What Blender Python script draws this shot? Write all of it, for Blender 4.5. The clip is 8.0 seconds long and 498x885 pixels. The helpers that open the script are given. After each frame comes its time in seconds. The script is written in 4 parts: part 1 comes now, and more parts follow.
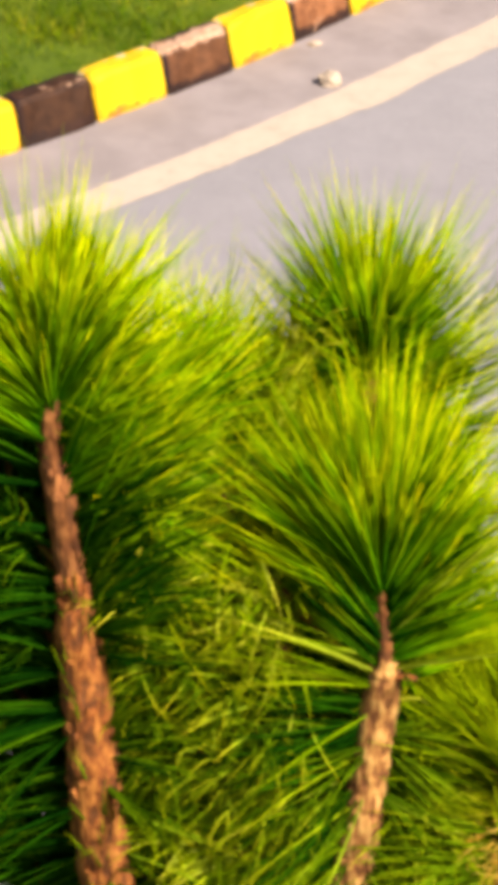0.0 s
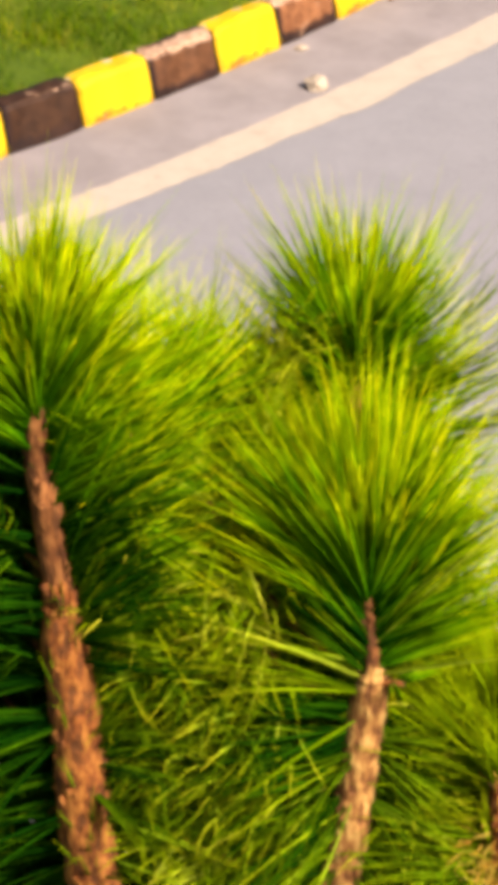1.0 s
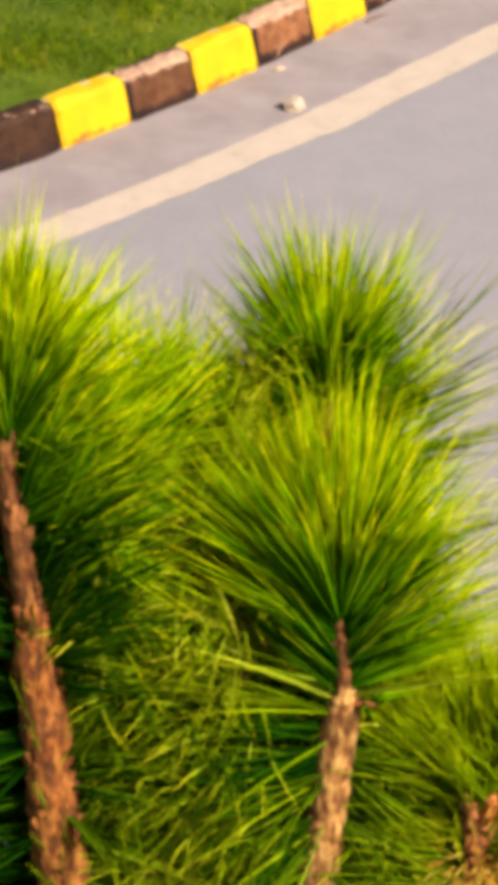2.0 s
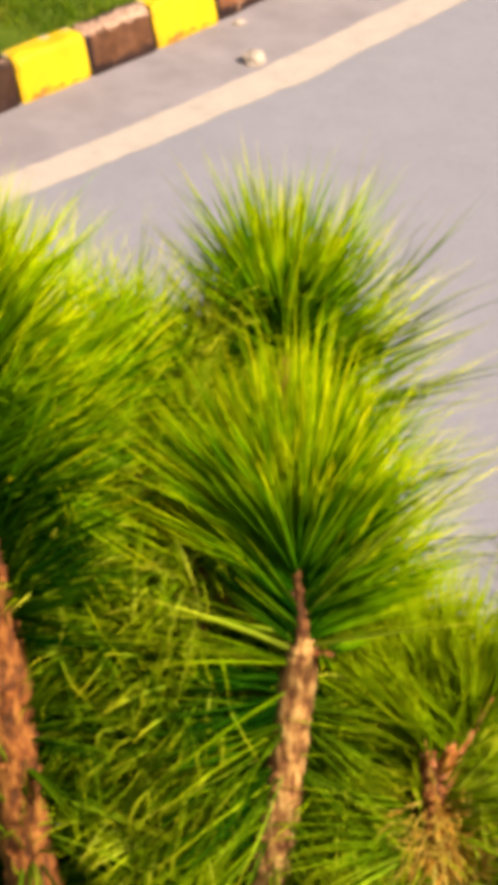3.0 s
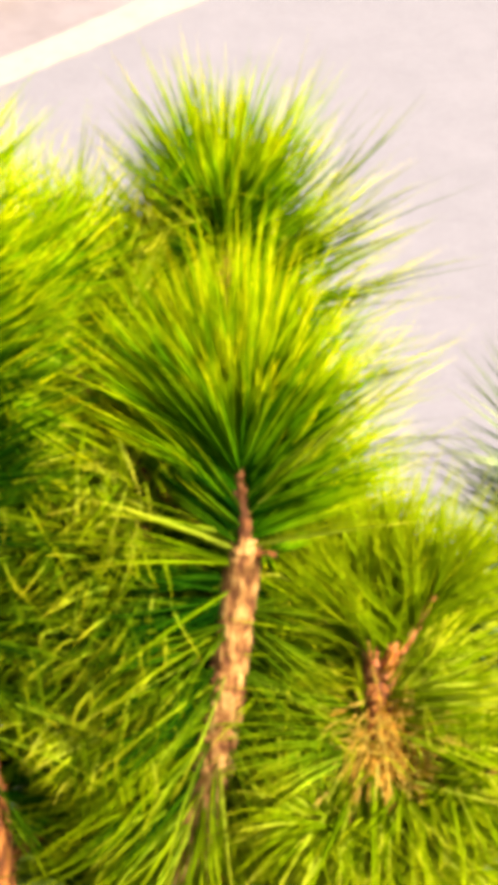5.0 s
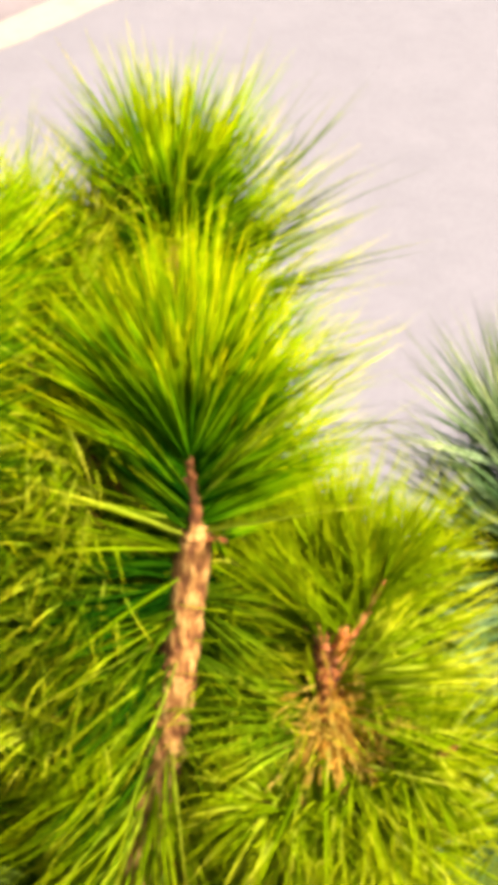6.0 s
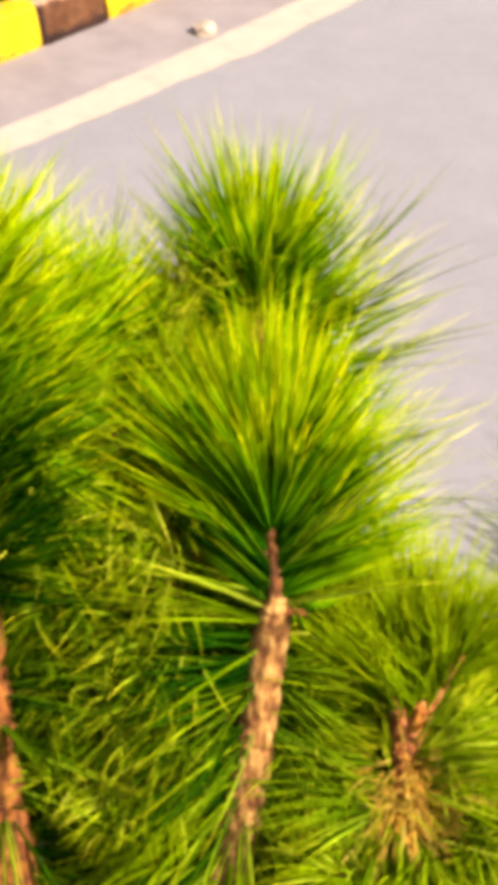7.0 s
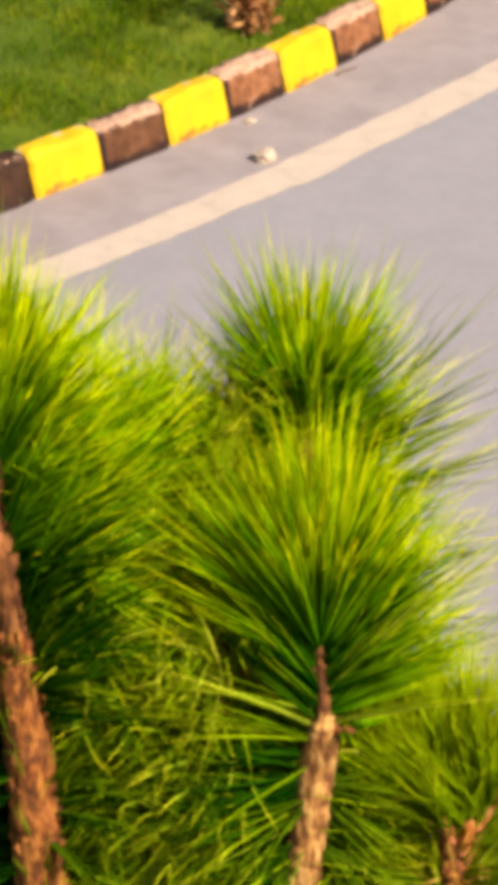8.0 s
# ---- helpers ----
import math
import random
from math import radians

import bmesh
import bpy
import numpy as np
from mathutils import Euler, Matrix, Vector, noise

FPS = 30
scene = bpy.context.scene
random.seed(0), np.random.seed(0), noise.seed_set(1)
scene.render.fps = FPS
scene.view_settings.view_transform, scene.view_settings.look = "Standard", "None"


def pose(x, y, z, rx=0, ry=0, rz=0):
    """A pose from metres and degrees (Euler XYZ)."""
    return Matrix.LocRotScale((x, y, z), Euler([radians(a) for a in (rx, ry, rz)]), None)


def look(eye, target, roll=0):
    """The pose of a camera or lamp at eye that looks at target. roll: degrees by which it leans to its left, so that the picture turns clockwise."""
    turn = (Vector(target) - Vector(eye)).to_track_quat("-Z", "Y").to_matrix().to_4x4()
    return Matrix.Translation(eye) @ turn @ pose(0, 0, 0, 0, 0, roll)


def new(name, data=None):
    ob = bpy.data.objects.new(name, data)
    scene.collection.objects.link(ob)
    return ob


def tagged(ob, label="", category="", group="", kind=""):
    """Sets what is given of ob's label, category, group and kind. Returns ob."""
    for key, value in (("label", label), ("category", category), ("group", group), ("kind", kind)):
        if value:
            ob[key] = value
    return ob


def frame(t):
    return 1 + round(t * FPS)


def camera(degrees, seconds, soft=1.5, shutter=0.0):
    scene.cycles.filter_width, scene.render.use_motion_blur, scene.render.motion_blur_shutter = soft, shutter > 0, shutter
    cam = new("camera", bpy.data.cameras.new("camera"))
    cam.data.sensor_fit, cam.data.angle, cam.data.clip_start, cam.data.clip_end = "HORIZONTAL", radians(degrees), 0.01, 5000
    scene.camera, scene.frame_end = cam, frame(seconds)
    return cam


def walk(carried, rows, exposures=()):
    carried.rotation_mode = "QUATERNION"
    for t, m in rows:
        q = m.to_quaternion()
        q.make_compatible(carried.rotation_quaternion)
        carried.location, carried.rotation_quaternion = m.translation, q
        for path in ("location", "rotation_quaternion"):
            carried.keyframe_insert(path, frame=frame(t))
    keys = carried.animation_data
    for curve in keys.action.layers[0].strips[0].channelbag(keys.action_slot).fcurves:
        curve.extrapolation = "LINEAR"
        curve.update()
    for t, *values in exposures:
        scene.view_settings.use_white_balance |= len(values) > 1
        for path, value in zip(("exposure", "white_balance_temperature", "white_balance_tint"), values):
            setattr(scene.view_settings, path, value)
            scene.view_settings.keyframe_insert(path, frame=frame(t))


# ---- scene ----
# ---- camera: held in the hand on an upper floor, long zoom, looking down over young pines to a kerbed road ----
cam = camera(9.17, 8.0, soft=10.0)
PATH = [
    (0, (-0.0205, 0.0356, 5.3016), (-0.2762, 10.3656, -0.7996), -0.76),
    (0.1, (-0.0185, 0.0330, 5.3006), (-0.2263, 10.3542, -0.8175), -0.73),
    (0.2, (-0.0168, 0.0329, 5.3004), (-0.1912, 10.3689, -0.7936), -0.72),
    (0.3, (-0.0155, 0.0334, 5.3014), (-0.1596, 10.3617, -0.8065), -0.72),
    (0.4, (-0.0143, 0.0350, 5.3033), (-0.1716, 10.3647, -0.8018), -0.75),
    (0.5, (-0.0133, 0.0389, 5.3064), (-0.1672, 10.3654, -0.8043), -0.79),
    (0.7, (-0.0123, 0.0350, 5.3034), (-0.1849, 10.3625, -0.8051), -0.83),
    (1, (-0.0128, 0.0396, 5.3063), (-0.2310, 10.3762, -0.7853), -0.97),
    (1.2, (-0.0095, 0.0359, 5.3084), (-0.2412, 10.3763, -0.7761), -0.83),
    (2.3, (0.0135, 0.0277, 5.3157), (-0.1275, 10.4195, -0.6836), -1.04),
    (2.5, (0.0144, 0.0224, 5.3145), (-0.1401, 10.4217, -0.6714), -1.04),
    (2.7, (0.0182, 0.0211, 5.3097), (-0.1575, 10.4214, -0.6740), -0.99),
    (2.8, (0.0202, 0.0204, 5.3094), (-0.1329, 10.4236, -0.6699), -0.98),
    (2.9, (0.0231, 0.0205, 5.3094), (-0.0666, 10.3907, -0.7282), -0.99),
    (3, (0.0268, 0.0228, 5.3098), (-0.0023, 10.3125, -0.8646), -1.01),
    (3.1, (0.0273, 0.0200, 5.3080), (0.0471, 10.1835, -1.0720), -1.01),
    (3.2, (0.0288, 0.0192, 5.3067), (0.0836, 10.1475, -1.1286), -1.01),
    (3.3, (0.0313, 0.0189, 5.3057), (0.1309, 10.1368, -1.1454), -1.01),
    (3.5, (0.0363, 0.0185, 5.2989), (0.1304, 10.1466, -1.1364), -1.03),
    (4, (0.0300, 0.0296, 5.2857), (0.1276, 10.1350, -1.1851), -0.79),
    (4.5, (0.0106, 0.0308, 5.2873), (0.1971, 10.1334, -1.1859), -0.75),
    (5, (0.0023, 0.0208, 5.2803), (0.2449, 10.1331, -1.1758), -0.44),
    (5.2, (0.0050, 0.0152, 5.2839), (0.3074, 10.0749, -1.2515), -0.35),
    (6.3, (-0.0195, -0.0107, 5.2974), (0.4818, 10.0945, -1.1551), -0.18),
    (6.5, (-0.0197, -0.0177, 5.2946), (0.4869, 10.1216, -1.1038), -0.09),
    (6.7, (-0.0296, -0.0196, 5.3003), (0.3509, 10.1366, -1.0799), -0.08),
    (6.9, (-0.0430, -0.0253, 5.3048), (0.2418, 10.1600, -1.0338), -0.06),
    (7, (-0.0477, -0.0308, 5.3081), (0.1857, 10.2095, -0.9435), -0.01),
    (7.2, (-0.0457, -0.0389, 5.3134), (0.0681, 10.2539, -0.8546), -0.05),
    (7.5, (-0.0509, -0.0648, 5.3133), (0.0776, 10.3014, -0.7303), 0.01),
    (7.7, (-0.0369, -0.0574, 5.3143), (0.0536, 10.3330, -0.6884), -0.27),
    (8, (-0.0178, -0.0678, 5.3059), (-0.0355, 10.4272, -0.5126), -0.61),
]
EXPOSURES = [(0, 1.43), (1.2, 1.32), (2.3, 1.16), (2.9, 1.21), (3.0, 1.29), (3.1, 1.49), (3.3, 1.74), (3.5, 1.79), (5.2, 1.92), (6.3, 1.87), (6.7, 1.85),
             (7.0, 1.61), (7.3, 1.45), (7.5, 1.40), (8.0, 1.22)]
walk(cam, [(t, look(eye, target, roll)) for t, eye, target, roll in PATH], EXPOSURES)

# ---- light: hazy low sun from behind the camera's right shoulder, and the sky ----
SUN_AZ, SUN_EL = 45.0, 44.0          # degrees to the right of straight behind the camera; above the horizon
sky_world = bpy.data.worlds.new("sky")
scene.world = sky_world
sky_world.use_nodes = True
sky_tree = sky_world.node_tree
sky_node = sky_tree.nodes.new("ShaderNodeTexSky")
sky_node.sky_type = "NISHITA"
sky_node.sun_disc = False
sky_node.sun_elevation = radians(SUN_EL)
sky_node.sun_rotation = radians(180.0 - SUN_AZ)
sky_node.dust_density = 3.0
sky_tree.links.new(sky_node.outputs["Color"], sky_tree.nodes["Background"].inputs["Color"])
sky_tree.nodes["Background"].inputs["Strength"].default_value = 0.065

sun_data = bpy.data.lights.new("sun", "SUN")
sun_data.energy = 5.0
sun_data.angle = radians(6.0)
sun_data.color = (1.0, 0.93, 0.82)
sun_ob = new("sun", sun_data)
sun_way = Vector((math.sin(radians(SUN_AZ)) * math.cos(radians(SUN_EL)),
                  -math.cos(radians(SUN_AZ)) * math.cos(radians(SUN_EL)),
                  math.sin(radians(SUN_EL))))
sun_ob.matrix_world = look(sun_way * 60, (0, 0, 0))


# ---- materials ----
def material(name, rough=0.8, gloss=0.15):
    m = bpy.data.materials.new(name)
    m.use_nodes = True
    b = m.node_tree.nodes["Principled BSDF"]
    b.inputs["Roughness"].default_value = rough
    b.inputs["Specular IOR Level"].default_value = gloss
    return m, m.node_tree, b


def ramp(tree, source, stops):
    r = tree.nodes.new("ShaderNodeValToRGB")
    while len(r.color_ramp.elements) < len(stops):
        r.color_ramp.elements.new(0.5)
    for e, (at, col) in zip(r.color_ramp.elements, stops):
        e.position, e.color = at, (*col, 1)
    tree.links.new(source, r.inputs["Fac"])
    return r.outputs["Color"]


def noise_tex(tree, scale, detail=4.0, rough=0.6, stretch=None, space="Object"):
    n = tree.nodes.new("ShaderNodeTexNoise")
    n.inputs["Scale"].default_value = scale
    n.inputs["Detail"].default_value = detail
    n.inputs["Roughness"].default_value = rough
    c = tree.nodes.new("ShaderNodeTexCoord")
    if stretch:
        mp = tree.nodes.new("ShaderNodeMapping")
        mp.inputs["Scale"].default_value = stretch
        tree.links.new(c.outputs[space], mp.inputs["Vector"])
        tree.links.new(mp.outputs["Vector"], n.inputs["Vector"])
    else:
        tree.links.new(c.outputs[space], n.inputs["Vector"])
    return n.outputs["Fac"]


def mix(tree, fac, a, b, blend="MIX"):
    n = tree.nodes.new("ShaderNodeMix")
    n.data_type, n.blend_type = "RGBA", blend
    for sock, v in ((n.inputs[0], fac), (n.inputs[6], a), (n.inputs[7], b)):
        if isinstance(v, (int, float)):
            sock.default_value = v
        elif isinstance(v, tuple):
            sock.default_value = (*v, 1)
        else:
            tree.links.new(v, sock)
    return n.outputs[2]


def bump(tree, b, height, strength, dist):
    n = tree.nodes.new("ShaderNodeBump")
    n.inputs["Strength"].default_value = strength
    n.inputs["Distance"].default_value = dist
    tree.links.new(height, n.inputs["Height"])
    tree.links.new(n.outputs["Normal"], b.inputs["Normal"])


def asphalt_material(name, dust):
    m, t, b = material(name, 0.85)
    grain = noise_tex(t, 90, 3, 0.7)
    patches = noise_tex(t, 1.6, 5, 0.6)
    tracks = noise_tex(t, 7, 4, 0.6)
    base = ramp(t, patches, [(0.3, (0.164, 0.144, 0.152)), (0.7, (0.208, 0.182, 0.190))])
    col = mix(t, 0.35, base, ramp(t, tracks, [(0.35, (0.142, 0.125, 0.131)), (0.7, (0.205, 0.180, 0.187))]))
    col = mix(t, 0.35, col, ramp(t, grain, [(0.3, (0.09, 0.084, 0.086)), (0.7, (0.25, 0.232, 0.23))]))
    col = mix(t, 0.09, col, ramp(t, noise_tex(t, 24, 4, 0.75), [(0.35, (0.10, 0.09, 0.09)), (0.65, (0.26, 0.235, 0.232))]))
    col = mix(t, dust, col, ramp(t, noise_tex(t, 4, 5, 0.65), [(0.35, (0.160, 0.123, 0.113)), (0.7, (0.228, 0.179, 0.168))]))
    t.links.new(col, b.inputs["Base Color"])
    bump(t, b, grain, 0.5, 0.004)
    return m


def line_material():
    m, t, b = material("road_paint", 0.7)
    wear = noise_tex(t, 9, 6, 0.7)
    fine = noise_tex(t, 70, 3, 0.7)
    col = ramp(t, wear, [(0.28, (0.23, 0.178, 0.137)), (0.45, (0.32, 0.248, 0.191)), (0.8, (0.37, 0.292, 0.226))])
    col = mix(t, 0.2, col, ramp(t, fine, [(0.3, (0.19, 0.15, 0.12)), (0.6, (0.31, 0.245, 0.195))]))
    t.links.new(col, b.inputs["Base Color"])
    bump(t, b, fine, 0.3, 0.002)
    return m


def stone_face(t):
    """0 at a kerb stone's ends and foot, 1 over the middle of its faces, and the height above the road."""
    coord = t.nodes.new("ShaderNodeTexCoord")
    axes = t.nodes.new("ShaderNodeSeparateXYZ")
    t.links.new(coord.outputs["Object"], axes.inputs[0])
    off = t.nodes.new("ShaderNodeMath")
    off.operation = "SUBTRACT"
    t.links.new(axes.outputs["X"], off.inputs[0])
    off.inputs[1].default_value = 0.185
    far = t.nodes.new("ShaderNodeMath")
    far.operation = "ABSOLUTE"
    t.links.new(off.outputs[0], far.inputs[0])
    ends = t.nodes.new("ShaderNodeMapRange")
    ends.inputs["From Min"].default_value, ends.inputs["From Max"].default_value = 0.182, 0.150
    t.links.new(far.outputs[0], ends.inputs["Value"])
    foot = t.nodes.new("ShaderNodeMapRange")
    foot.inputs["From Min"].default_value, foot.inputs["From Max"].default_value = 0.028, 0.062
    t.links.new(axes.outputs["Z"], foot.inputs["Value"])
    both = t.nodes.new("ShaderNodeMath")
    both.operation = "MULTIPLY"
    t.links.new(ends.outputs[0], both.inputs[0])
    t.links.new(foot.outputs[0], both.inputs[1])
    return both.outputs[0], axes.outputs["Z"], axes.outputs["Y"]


def add(t, a, b, scale=1.0):
    n = t.nodes.new("ShaderNodeMath")
    n.operation = "MULTIPLY_ADD"
    t.links.new(b, n.inputs[0])
    n.inputs[1].default_value = scale
    t.links.new(a, n.inputs[2])
    return n.outputs[0]


def kerb_yellow_material():
    m, t, b = material("yellow_kerb_paint", 0.6)
    wear = noise_tex(t, 16, 6, 0.75)
    face, _, depth = stone_face(t)
    back = t.nodes.new("ShaderNodeMapRange")
    back.inputs["From Min"].default_value, back.inputs["From Max"].default_value = 0.06, 0.13
    t.links.new(depth, back.inputs["Value"])
    paint = ramp(t, noise_tex(t, 5, 4, 0.6), [(0.3, (0.38, 0.215, 0.002)), (0.7, (0.47, 0.295, 0.003))])
    chips = ramp(t, add(t, wear, face, -0.30), [(0.43, (0, 0, 0)), (0.60, (1, 1, 1))])
    col = mix(t, chips, paint, (0.17, 0.060, 0.008))
    bare = ramp(t, add(t, add(t, wear, back.outputs[0], 0.20), face, -0.10), [(0.62, (0, 0, 0)), (0.70, (1, 1, 1))])
    t.links.new(mix(t, bare, col, (0.34, 0.25, 0.13)), b.inputs["Base Color"])
    bump(t, b, wear, 0.5, 0.006)
    return m


def kerb_black_material(name, worn_by, tone):
    """Black paint worn to brown and bare concrete on the face and the upper arris; black in the joints, along the foot
    and at the top's back.
    """
    m, t, b = material(name, 0.65)
    wear = noise_tex(t, 13, 7, 0.7)
    face, height, depth = stone_face(t)
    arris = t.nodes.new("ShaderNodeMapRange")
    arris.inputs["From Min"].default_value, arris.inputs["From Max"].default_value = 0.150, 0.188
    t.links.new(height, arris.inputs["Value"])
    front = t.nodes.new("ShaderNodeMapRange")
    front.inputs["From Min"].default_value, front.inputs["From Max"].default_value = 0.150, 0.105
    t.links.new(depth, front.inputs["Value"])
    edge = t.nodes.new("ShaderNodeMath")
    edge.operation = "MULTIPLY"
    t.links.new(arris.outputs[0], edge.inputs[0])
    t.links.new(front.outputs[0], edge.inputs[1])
    black = ramp(t, noise_tex(t, 6, 3, 0.5), [(0.3, (0.010, 0.004, 0.003)), (0.7, (0.026, 0.010, 0.006))])
    brown = ramp(t, noise_tex(t, 20, 5, 0.6), [(0.3, (0.050 * tone, 0.016 * tone, 0.005 * tone)), (0.7, (0.135 * tone, 0.053 * tone, 0.021 * tone))])
    pale = ramp(t, noise_tex(t, 30, 4, 0.6), [(0.3, (0.20, 0.100, 0.055)), (0.7, (0.40, 0.25, 0.165))])
    on_front = t.nodes.new("ShaderNodeMath")
    on_front.operation = "MULTIPLY"
    t.links.new(face, on_front.inputs[0])
    t.links.new(front.outputs[0], on_front.inputs[1])
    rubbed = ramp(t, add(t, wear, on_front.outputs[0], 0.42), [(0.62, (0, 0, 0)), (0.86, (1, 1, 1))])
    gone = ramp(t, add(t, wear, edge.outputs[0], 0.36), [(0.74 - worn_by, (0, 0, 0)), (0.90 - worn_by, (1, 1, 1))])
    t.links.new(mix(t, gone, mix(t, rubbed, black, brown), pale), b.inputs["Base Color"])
    bump(t, b, wear, 0.5, 0.008)
    return m


def turf_material():
    m, t, b = material("turf", 0.9)
    big = noise_tex(t, 2.2, 5, 0.6)
    small = noise_tex(t, 38, 5, 0.7)
    col = ramp(t, big, [(0.32, (0.024, 0.052, 0.001)), (0.55, (0.072, 0.098, 0.001)), (0.75, (0.15, 0.14, 0.003))])
    col = mix(t, 0.5, col, ramp(t, small, [(0.3, (0.02, 0.04, 0.001)), (0.7, (0.12, 0.15, 0.006))]))
    t.links.new(col, b.inputs["Base Color"])
    bump(t, b, small, 0.8, 0.03)
    return m


def leaf_material(name, stops, rough=0.5, glow_through=0.35, root_shade_tips=0.0, gloss=0.015, patchy=False):
    """Thin green tissue that lets some light through. Needles take their tone from their bundle; leaves and blades each have their own."""
    m, t, b = material(name, rough, gloss)
    if root_shade_tips:
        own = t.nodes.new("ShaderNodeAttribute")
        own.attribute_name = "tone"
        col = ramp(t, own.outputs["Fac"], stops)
        # fresh needles yellow towards the tip; dark roots are crown shade put into colour
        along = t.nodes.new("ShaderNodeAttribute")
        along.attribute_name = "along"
        col = mix(t, root_shade_tips, col, ramp(t, along.outputs["Fac"], [(0.05, (0.09, 0.32, 0.8)), (0.50, (0.55, 0.87, 1.0)), (0.95, (1.18, 1.08, 1.0))]), "MULTIPLY")
    else:
        geo = t.nodes.new("ShaderNodeNewGeometry")
        col = ramp(t, geo.outputs["Random Per Island"], stops)
    # random blotches in the colour, which also stand in for shadows among clumps
    col = mix(t, 0.6, col, ramp(t, noise_tex(t, 13, 4, 0.65), [(0.34, (0.35, 0.40, 0.40)), (0.66, (1.4, 1.36, 1.36))]), "MULTIPLY")
    if patchy:
        col = mix(t, 1.0, col, ramp(t, noise_tex(t, 2.6, 4, 0.6), [(0.36, (0.42, 0.62, 0.5)), (0.52, (0.95, 1.0, 1.0)), (0.66, (1.35, 1.15, 1.1))]), "MULTIPLY")
    t.links.new(col, b.inputs["Base Color"])
    trans = t.nodes.new("ShaderNodeBsdfTranslucent")
    t.links.new(col, trans.inputs["Color"])
    blend = t.nodes.new("ShaderNodeMixShader")
    blend.inputs["Fac"].default_value = glow_through
    t.links.new(b.outputs["BSDF"], blend.inputs[1])
    t.links.new(trans.outputs["BSDF"], blend.inputs[2])
    t.links.new(blend.outputs["Shader"], t.nodes["Material Output"].inputs["Surface"])
    return m


def bark_material(name, pits, middle, crests):
    m, t, b = material(name, 0.85)
    scales = noise_tex(t, 62, 4, 0.6, (1, 1, 0.38))
    broad = noise_tex(t, 12, 4, 0.6)
    col = ramp(t, scales, [(0.40, pits), (0.5, middle), (0.62, crests)])
    col = mix(t, 0.3, col, ramp(t, broad, [(0.3, (0.08, 0.020, 0.005)), (0.7, (0.30, 0.115, 0.034))]))
    t.links.new(col, b.inputs["Base Color"])
    bump(t, b, scales, 0.9, 0.012)
    return m


def stone_material():
    m, t, b = material("pale_stone", 0.8)
    n = noise_tex(t, 30, 5, 0.6)
    t.links.new(ramp(t, n, [(0.3, (0.22, 0.16, 0.11)), (0.7, (0.37, 0.285, 0.215))]), b.inputs["Base Color"])
    bump(t, b, n, 0.5, 0.01)
    return m


ASPHALT, GUTTER, LINE = asphalt_material("asphalt", 0.10), asphalt_material("dusty_asphalt", 0.75), line_material()
YELLOW = kerb_yellow_material()
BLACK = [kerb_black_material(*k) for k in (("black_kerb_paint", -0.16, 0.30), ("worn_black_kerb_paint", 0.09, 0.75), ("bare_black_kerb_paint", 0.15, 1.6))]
TURF, STONE = turf_material(), stone_material()
BARK = bark_material("pine_bark", (0.030, 0.008, 0.003), (0.175, 0.045, 0.007), (0.36, 0.135, 0.024))
PALE_BARK = bark_material("pale_pine_bark", (0.070, 0.024, 0.008), (0.275, 0.120, 0.030), (0.50, 0.285, 0.085))
LEADER = bark_material("leader_shoot_bark", (0.026, 0.009, 0.004), (0.115, 0.036, 0.010), (0.24, 0.090, 0.026))
DARK_TWIG = bark_material("twig_bark", (0.02, 0.010, 0.006), (0.06, 0.028, 0.014), (0.14, 0.07, 0.035))
SHOOT = bark_material("red_shoot_bark", (0.16, 0.030, 0.008), (0.42, 0.105, 0.026), (0.68, 0.26, 0.10))
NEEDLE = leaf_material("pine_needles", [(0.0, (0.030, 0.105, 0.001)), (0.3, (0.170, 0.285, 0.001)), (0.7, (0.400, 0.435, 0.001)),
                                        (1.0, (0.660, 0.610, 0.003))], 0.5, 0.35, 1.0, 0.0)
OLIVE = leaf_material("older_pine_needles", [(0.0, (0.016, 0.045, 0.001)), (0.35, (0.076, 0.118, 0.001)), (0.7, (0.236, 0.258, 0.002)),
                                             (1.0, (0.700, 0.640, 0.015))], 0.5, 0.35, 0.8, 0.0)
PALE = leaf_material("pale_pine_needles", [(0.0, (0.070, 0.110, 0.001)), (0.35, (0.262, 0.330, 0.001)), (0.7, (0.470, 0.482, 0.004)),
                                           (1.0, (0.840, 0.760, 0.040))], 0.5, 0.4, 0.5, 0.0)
# darker copy of the needle colour, for shade behind trunks and in crown cores
DEEP_SHADE = leaf_material("deep_green_shade_needles", [(0.0, (0.005, 0.028, 0.001)), (0.4, (0.020, 0.070, 0.001)), (0.8, (0.062, 0.125, 0.001)),
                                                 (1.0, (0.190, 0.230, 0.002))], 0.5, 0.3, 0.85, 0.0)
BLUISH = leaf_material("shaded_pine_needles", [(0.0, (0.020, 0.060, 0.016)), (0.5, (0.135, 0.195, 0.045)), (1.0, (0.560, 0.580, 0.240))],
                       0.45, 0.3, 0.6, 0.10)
LEAF = leaf_material("shrub_leaves", [(0.0, (0.020, 0.070, 0.002)), (0.5, (0.070, 0.150, 0.003)), (1.0, (0.180, 0.240, 0.006))])
BROWN = leaf_material("dead_shrub_leaves", [(0.0, (0.12, 0.040, 0.010)), (0.6, (0.50, 0.22, 0.07)), (1.0, (0.70, 0.40, 0.18))])
DRY = leaf_material("dry_pine_needles", [(0.0, (0.66, 0.29, 0.030)), (0.5, (0.82, 0.46, 0.06)), (1.0, (0.90, 0.64, 0.10))], glow_through=0.5, root_shade_tips=0.3)
